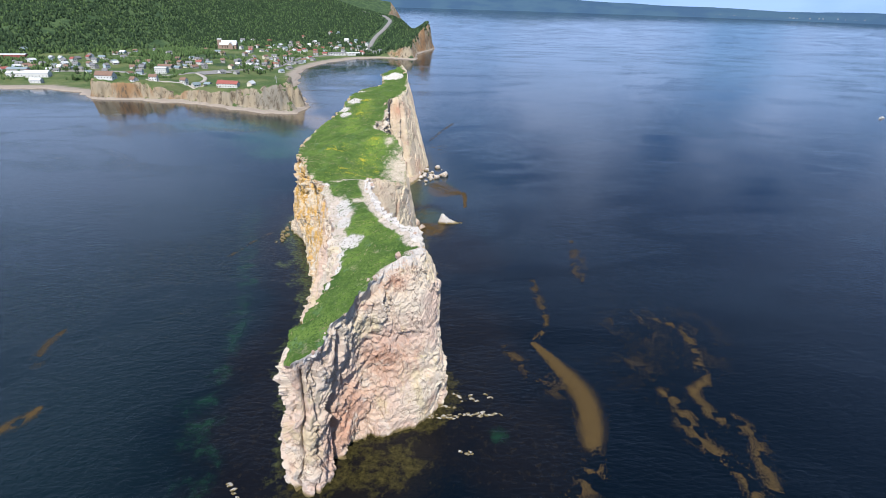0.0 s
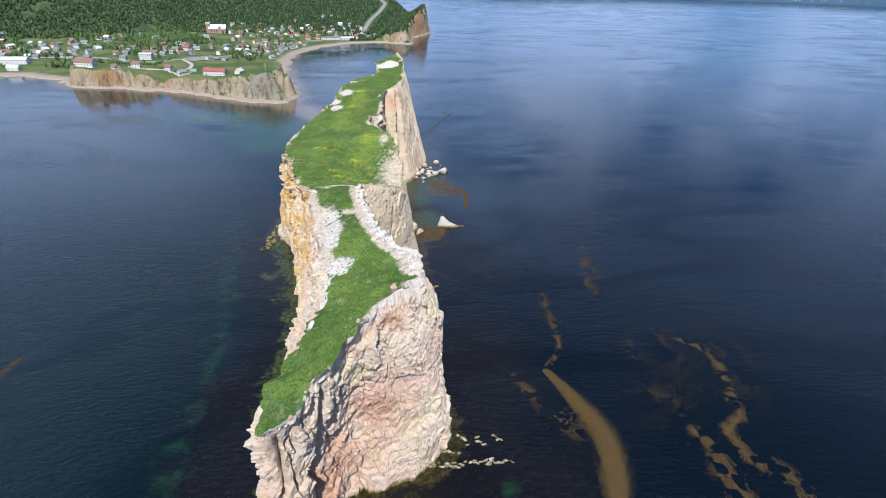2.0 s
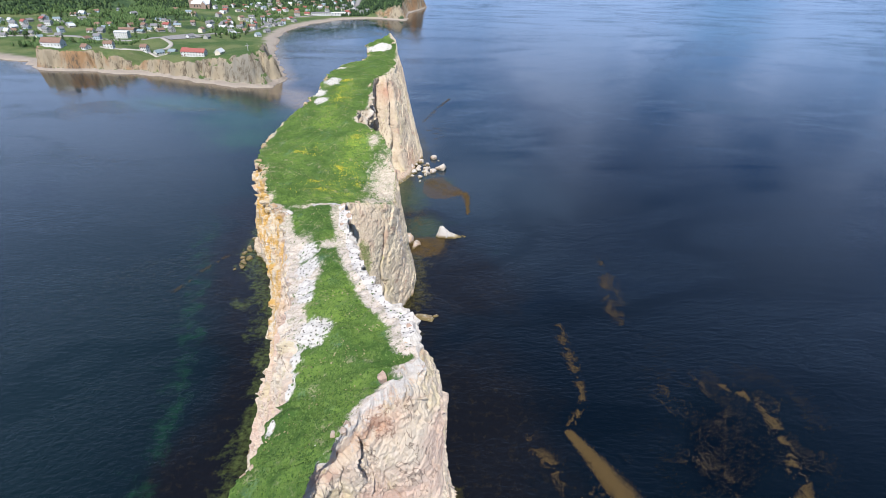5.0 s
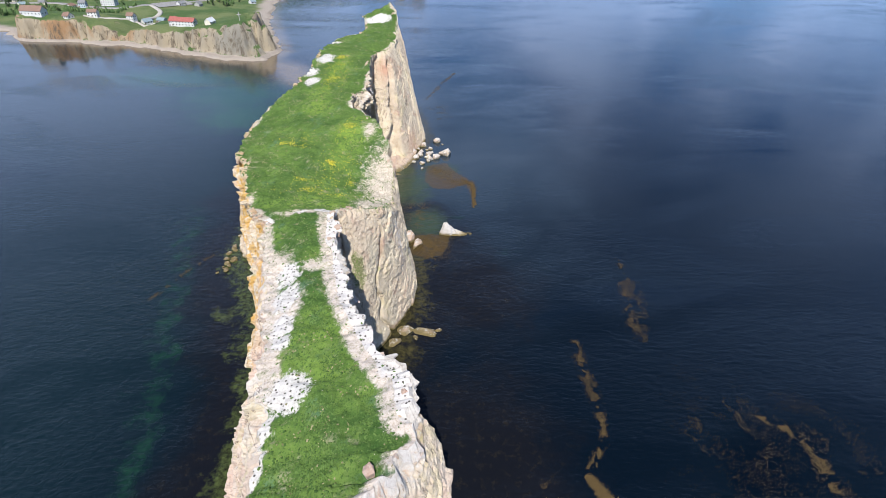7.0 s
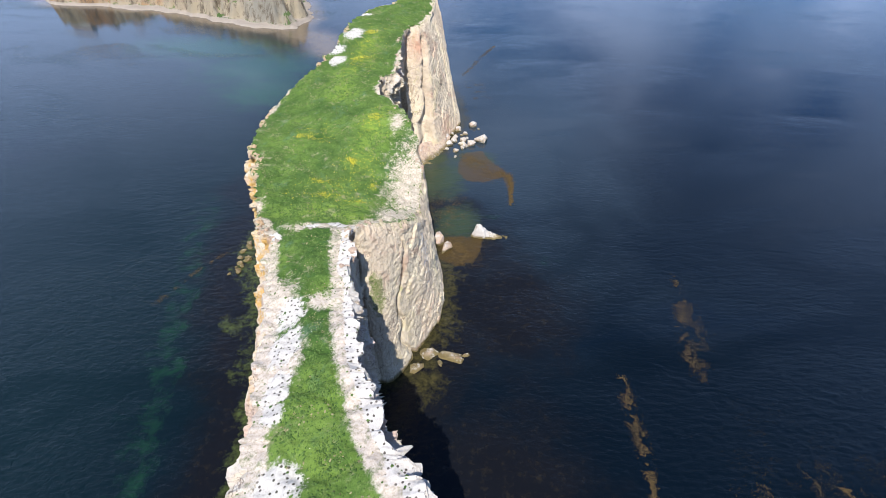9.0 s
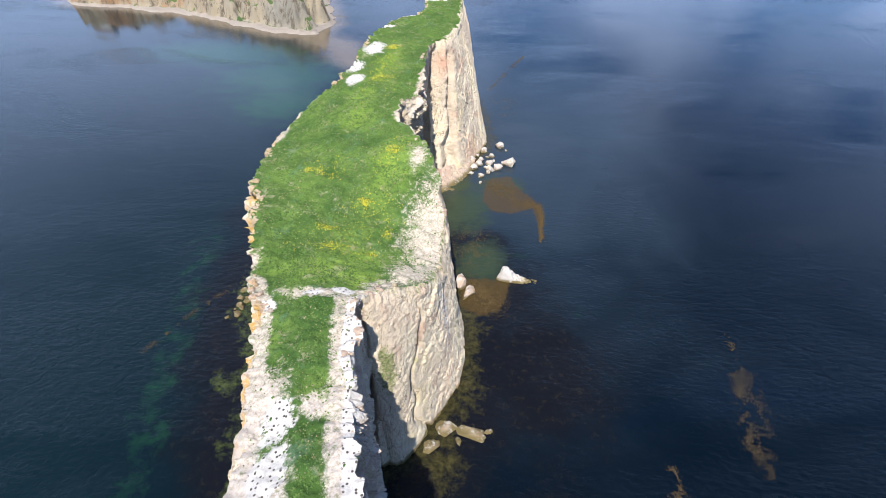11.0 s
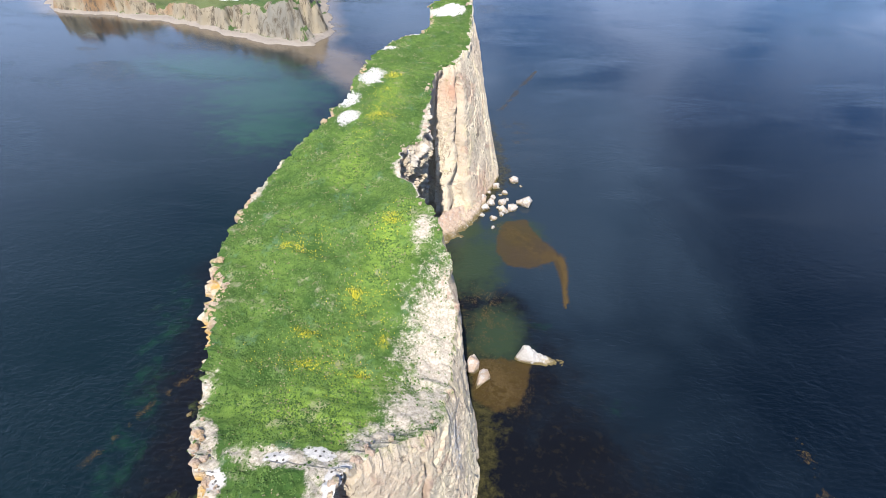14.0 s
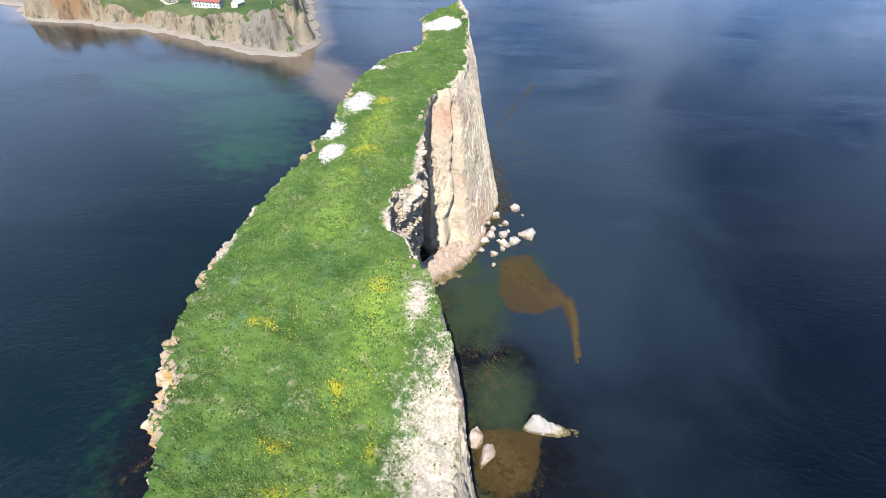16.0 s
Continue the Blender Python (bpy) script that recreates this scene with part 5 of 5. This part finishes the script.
cross.matrix_world = pose(-232, 706, cz0, 0, 0, 0)
part("post", box(bmesh.new(), -0.3, -0.3, -1, 0.3, 0.3, 9), GREY_WALL, cross)
part("arm", box(bmesh.new(), -2.2, -0.25, 6, 2.2, 0.25, 6.6), GREY_WALL, cross)

# ---- trees ----
NEEDLES = leafy("dark_spruce_foliage", (0.021, 0.042, 0.021), (0.046, 0.078, 0.034))
LEAVES = leafy("broadleaf_foliage", (0.055, 0.10, 0.035), (0.11, 0.165, 0.06))
BARK = plain("bark", (0.14, 0.10, 0.075), 0.95, 0.3, 2.0)


def tree(kind, seed):
    """A trunk with limbs, and a crown of many small clumps with gaps between."""
    r = random.Random(seed)
    ob = new("spruce_tree" if kind else "broadleaf_tree")
    h = r.uniform(8, 11)
    bm = bmesh.new()
    bmesh.ops.create_cone(bm, segments=6, radius1=0.28, radius2=0.07, depth=h * 0.85, cap_ends=True, matrix=pose(0, 0, h * 0.42))
    for k in range(5):
        bmesh.ops.create_cone(bm, segments=4, radius1=0.1, radius2=0.03, depth=2.4, cap_ends=True, matrix=pose(0, 0, h * (0.3 + 0.1 * k), 0, 0, 73 * k) @ pose(0, 0.9, 0.4, -60))
    part("trunk", bm, BARK, ob)
    bm = bmesh.new()
    for k in range(46):
        f2 = r.random()
        z = h * (0.15 + 0.85 * f2) if kind else h * (0.3 + 0.68 * f2)
        wide = (1 - f2) * 2.2 + 0.2 if kind else 3.0 * math.sin(math.pi * (0.12 + 0.8 * f2)) ** 0.7
        a, q = r.uniform(0, 6.3), wide * r.uniform(0.35, 1.0)
        m = pose(q * math.cos(a), q * math.sin(a), z, r.uniform(-40, 40), r.uniform(-40, 40), r.uniform(0, 360)) @ Matrix.Diagonal((r.uniform(0.5, 1.0), r.uniform(0.5, 1.0), r.uniform(0.35, 0.7), 1))
        bmesh.ops.create_icosphere(bm, subdivisions=1, radius=0.75 if kind else 0.95, matrix=m)
    part("crown", bm, NEEDLES if kind else LEAVES, ob)
    tagged(ob, "dark green spruce standing among village houses" if kind else "round green broadleaf tree among village houses", "tree", "village trees")
    return ob


protos = [tree(k % 2, 300 + k) for k in range(4)]
spots = []
while len(spots) < 190:
    x, y = pick.uniform(-860, -200), pick.uniform(800, 1480)
    dd = float(shore_distance(np.array(x), np.array(y)))
    if dd > 45 and y < forest_line(x) + 30 and not (-460 < x < -300 and y < 960) and grain(x / 90, y / 90, 0, 9) > 0.47:
        spots.append((x, y))
for k, (x, y) in enumerate(spots):
    m = pose(x, y, float(land_height(np.array(x), np.array(y))) - 0.2, 0, 0, pick.uniform(0, 360))
    if k < 4:
        protos[k].matrix_world = m
    else:
        copy_thing(protos[k % 4], m)


def wood(name, count, x0, x1, y0, y1, accept, material, label, size, seed):
    """Thousands of ragged far tree crowns as one mesh."""
    g2 = np.random.default_rng(seed)
    x, y = g2.uniform(x0, x1, count), g2.uniform(y0, y1, count)
    ok = accept(x, y)
    x, y = x[ok], y[ok]
    n = len(x)
    z = land_height(x, y)
    h = g2.uniform(0.7, 1.25, n) * size
    w = h * g2.uniform(0.26, 0.42, n)
    k = 5
    a = np.linspace(0, 2 * np.pi, k, endpoint=False)[None] + g2.uniform(0, 6, (n, 1))
    levels = []
    for lev, wide in ((0.1, 0.9), (0.5, 0.95)):
        r = (w * wide)[:, None] * g2.uniform(0.65, 1.3, (n, k))
        levels.append(np.stack([x[:, None] + r * np.cos(a), y[:, None] + r * np.sin(a), (z + h * lev)[:, None] + g2.uniform(-0.08, 0.08, (n, k)) * h[:, None]], -1))
    tip = np.stack([x, y, z + h], -1)[:, None]
    verts = np.concatenate(levels + [tip], 1).reshape(-1, 3)
    i = np.arange(k)
    j = (i + 1) % k
    tri = np.concatenate([np.stack([i, j, j + k], -1), np.stack([i, j + k, i + k], -1), np.stack([i + k, j + k, np.full(k, 2 * k)], -1)])
    faces = (tri[None] + (np.arange(n) * (2 * k + 1))[:, None, None]).reshape(-1, 3)
    return tagged(solid(name, verts, faces, material, smooth=False), label, "trees", kind="stuff")


road_line = [(-212, 1450), (-211, 1536), (-204, 1606), (-192, 1693), (-192, 1783), (-215, 1871), (-262, 1960), (-330, 2000)]


def in_forest(x, y):
    edge = forest_line(x) + 60 * fractal(x / 90, y / 90, 0, 3, seed=13)
    gap = fractal(x / 70, y / 70, 0, 3, seed=14)
    return (y > edge) & (shore_distance(x, y) > 14) & (gap > -0.85) & (near_line(x, y, road_line) > 14)


def in_grove(x, y):
    q = grain(x / 55, y / 55, 0, 15)
    return (shore_distance(x, y) > 60) & (y < forest_line(x) + 40) & (q > 0.49) & ~((x > -460) & (x < -290) & (y < 960))


wood("forest", 46000, -1500, -40, 950, 2100, in_forest, NEEDLES, "dense dark conifer forest covering the hill", 6.4, 1)
wood("forest", 17000, -1500, -40, 950, 2100, in_forest, LEAVES, "lighter broadleaf trees mixed in the hillside forest", 5.6, 2)
wood("grove", 11000, -900, -230, 820, 1450, in_grove, LEAVES, "groves of broadleaf trees between the houses", 6.0, 3)


# ---- broken stone along the cliff edge ----
def rim_stones(count, seed):
    """Angular blocks half sunk in the edge of the turf, as one mesh."""
    g5 = np.random.default_rng(seed)
    lump = grain(rx / 14, ry / 14, 0, 91)
    p = ease(lump, 0.45, 0.62) * ease(ry, 190, 235) * (0.2 + 0.8 * ease(out[:, 0], 0.3, -0.3)) + 0.02
    i = g5.choice(RING, count, p=p / p.sum())
    inward = g5.uniform(-0.3, 1.2, count) + np.minimum(g5.exponential(0.6, count), 1.5)
    s = np.clip(g5.lognormal(-1.0, 0.6, count), 0.15, 1.1)
    x, y = rx[i] - out[i, 0] * inward, ry[i] - out[i, 1] * inward
    z = rz[i] - 0.25 * s
    k = 6
    a = np.linspace(0, 2 * np.pi, k, endpoint=False)[None] + g5.uniform(0, 6, (count, 1)) + g5.normal(0, 0.2, (count, k))
    rows3 = []
    for h, wide in ((-1.3, 0.95), (0.1, 1.05), (0.55, 0.62)):
        r = (s * wide)[:, None] * g5.uniform(0.7, 1.25, (count, k))
        rows3.append(np.stack([x[:, None] + r * np.cos(a), y[:, None] + r * np.sin(a), z[:, None] + (h + g5.normal(0, 0.12, (count, k))) * s[:, None]], -1))
    tip = np.stack([x, y, z + 0.62 * s], -1)[:, None]
    verts = np.concatenate(rows3 + [tip], 1).reshape(-1, 3)
    i0 = np.arange(k)
    j0 = (i0 + 1) % k
    tri = np.concatenate([np.stack([i0 + b, j0 + b, j0 + b + k], -1) for b in (0, k)] + [np.stack([i0 + b, j0 + b + k, i0 + b + k], -1) for b in (0, k)] + [np.stack([i0 + 2 * k, j0 + 2 * k, np.full(k, 3 * k)], -1)])
    faces = (tri[None] + (np.arange(count) * (3 * k + 1))[:, None, None]).reshape(-1, 3)
    n1 = 3 * k + 1
    attrs = {"guano": np.repeat(0.14 + 0.25 * ease(y, 260, 200), n1), "lichen": np.repeat(0.35 * ease(-out[i, 0], 0.2, 0.8), n1), "sod": np.repeat(0.25 * g5.random(count), n1)}
    return tagged(solid("edge_stones", verts, faces, ROCK, attrs=attrs, smooth=False), "broken tan limestone blocks along the cliff edge", "stones", kind="stuff")


rim_stones(650, 92)


# ---- grass tufts and flowers on the rock ----
def scatter(count, weight, seed):
    """Random places on the turf, by area and by a weight per corner."""
    g3 = np.random.default_rng(seed)
    P = np.stack([cx, cy, cz], -1)
    Q = np.roll(P, -1, 1)
    area = np.linalg.norm(np.cross(P[1:] - P[:-1], Q[:-1] - P[:-1]), axis=-1) * weight[:-1]
    k = g3.choice(area.size, count, p=area.ravel() / area.sum())
    i, j = np.unravel_index(k, area.shape)
    a, b = g3.random((count, 1)), g3.random((count, 1))
    return (P[i, j] * (1 - a) + P[i + 1, j] * a) * (1 - b) + (Q[i, j] * (1 - a) + Q[i + 1, j] * a) * b, g3


def tufts(name, count, weight, seed, size, height, material, label, category, k=5):
    """Small ragged domes as one mesh."""
    p, g3 = scatter(count, weight, seed)
    s = size * g3.uniform(0.5, 1.3, (count, 1))
    a = np.linspace(0, 2 * np.pi, k, endpoint=False)[None] + g3.uniform(0, 6, (count, 1))
    r = s * g3.uniform(0.6, 1.3, (count, k))
    rim = np.stack([p[:, :1] + r * np.cos(a), p[:, 1:2] + r * np.sin(a), p[:, 2:] - 0.12 + 0 * r], -1)
    tip = p + np.concatenate([g3.normal(0, 0.3, (count, 2)) * s, height * g3.uniform(0.5, 1.3, (count, 1))], 1)
    verts = np.concatenate([rim, tip[:, None]], 1).reshape(-1, 3)
    i = np.arange(k)
    tri = np.stack([i, (i + 1) % k, np.full(k, k)], -1)
    faces = (tri[None] + (np.arange(count) * (k + 1))[:, None, None]).reshape(-1, 3)
    return tagged(solid(name, verts, faces, material, smooth=False), label, category, kind="stuff")


GRASS_TUFT = leafy("grass_blades", (0.040, 0.086, 0.019), (0.122, 0.190, 0.048))
DRY_TUFT = leafy("dry_grass", (0.14, 0.13, 0.06), (0.33, 0.29, 0.17))
YELLOW = plain("yellow_petals", (0.50, 0.41, 0.03), 0.7, 0.15, 3.0)
PALE_STONE = plain("pale_pebbles", (0.46, 0.42, 0.37), 0.9, 0.2, 2.0)
green_here = np.clip(1 - 1.4 * bare - 1.4 * white, 0.0, 1) + 0.03
thick = green_here * (0.35 + ease(fractal(cx / 5, cy / 5, 0, 3, seed=55), -0.3, 0.5))
tufts("grass_tufts", 42000, thick, 61, 0.34, 0.26, GRASS_TUFT, "short green tussocks of grass on the cliff top", "grass")
tufts("dry_grass_tufts", 4000, green_here * ease(fractal(cx / 4, cy / 4, 0, 4, seed=56), 0.05, 0.5) + 0.02, 62, 0.3, 0.22, DRY_TUFT, "straw-coloured dry grass tussocks on the cliff top", "grass")
bloom = np.clip(flower, 0, 1) ** 2 * green_here * (0.3 + ease(fractal(cx / 3.2, cy / 3.2, 0, 4, 0.6, seed=57), -0.1, 0.6))
tufts("wild_flowers", 3000, bloom, 63, 0.13, 0.3, YELLOW, "patches of small yellow wild flowers in the grass", "flowers")
tufts("pebbles", 1800, np.clip(np.maximum(bare, white), 0, 1) ** 2, 64, 0.2, 0.12, PALE_STONE, "pale loose stones on bare ground at the cliff edge", "stones")
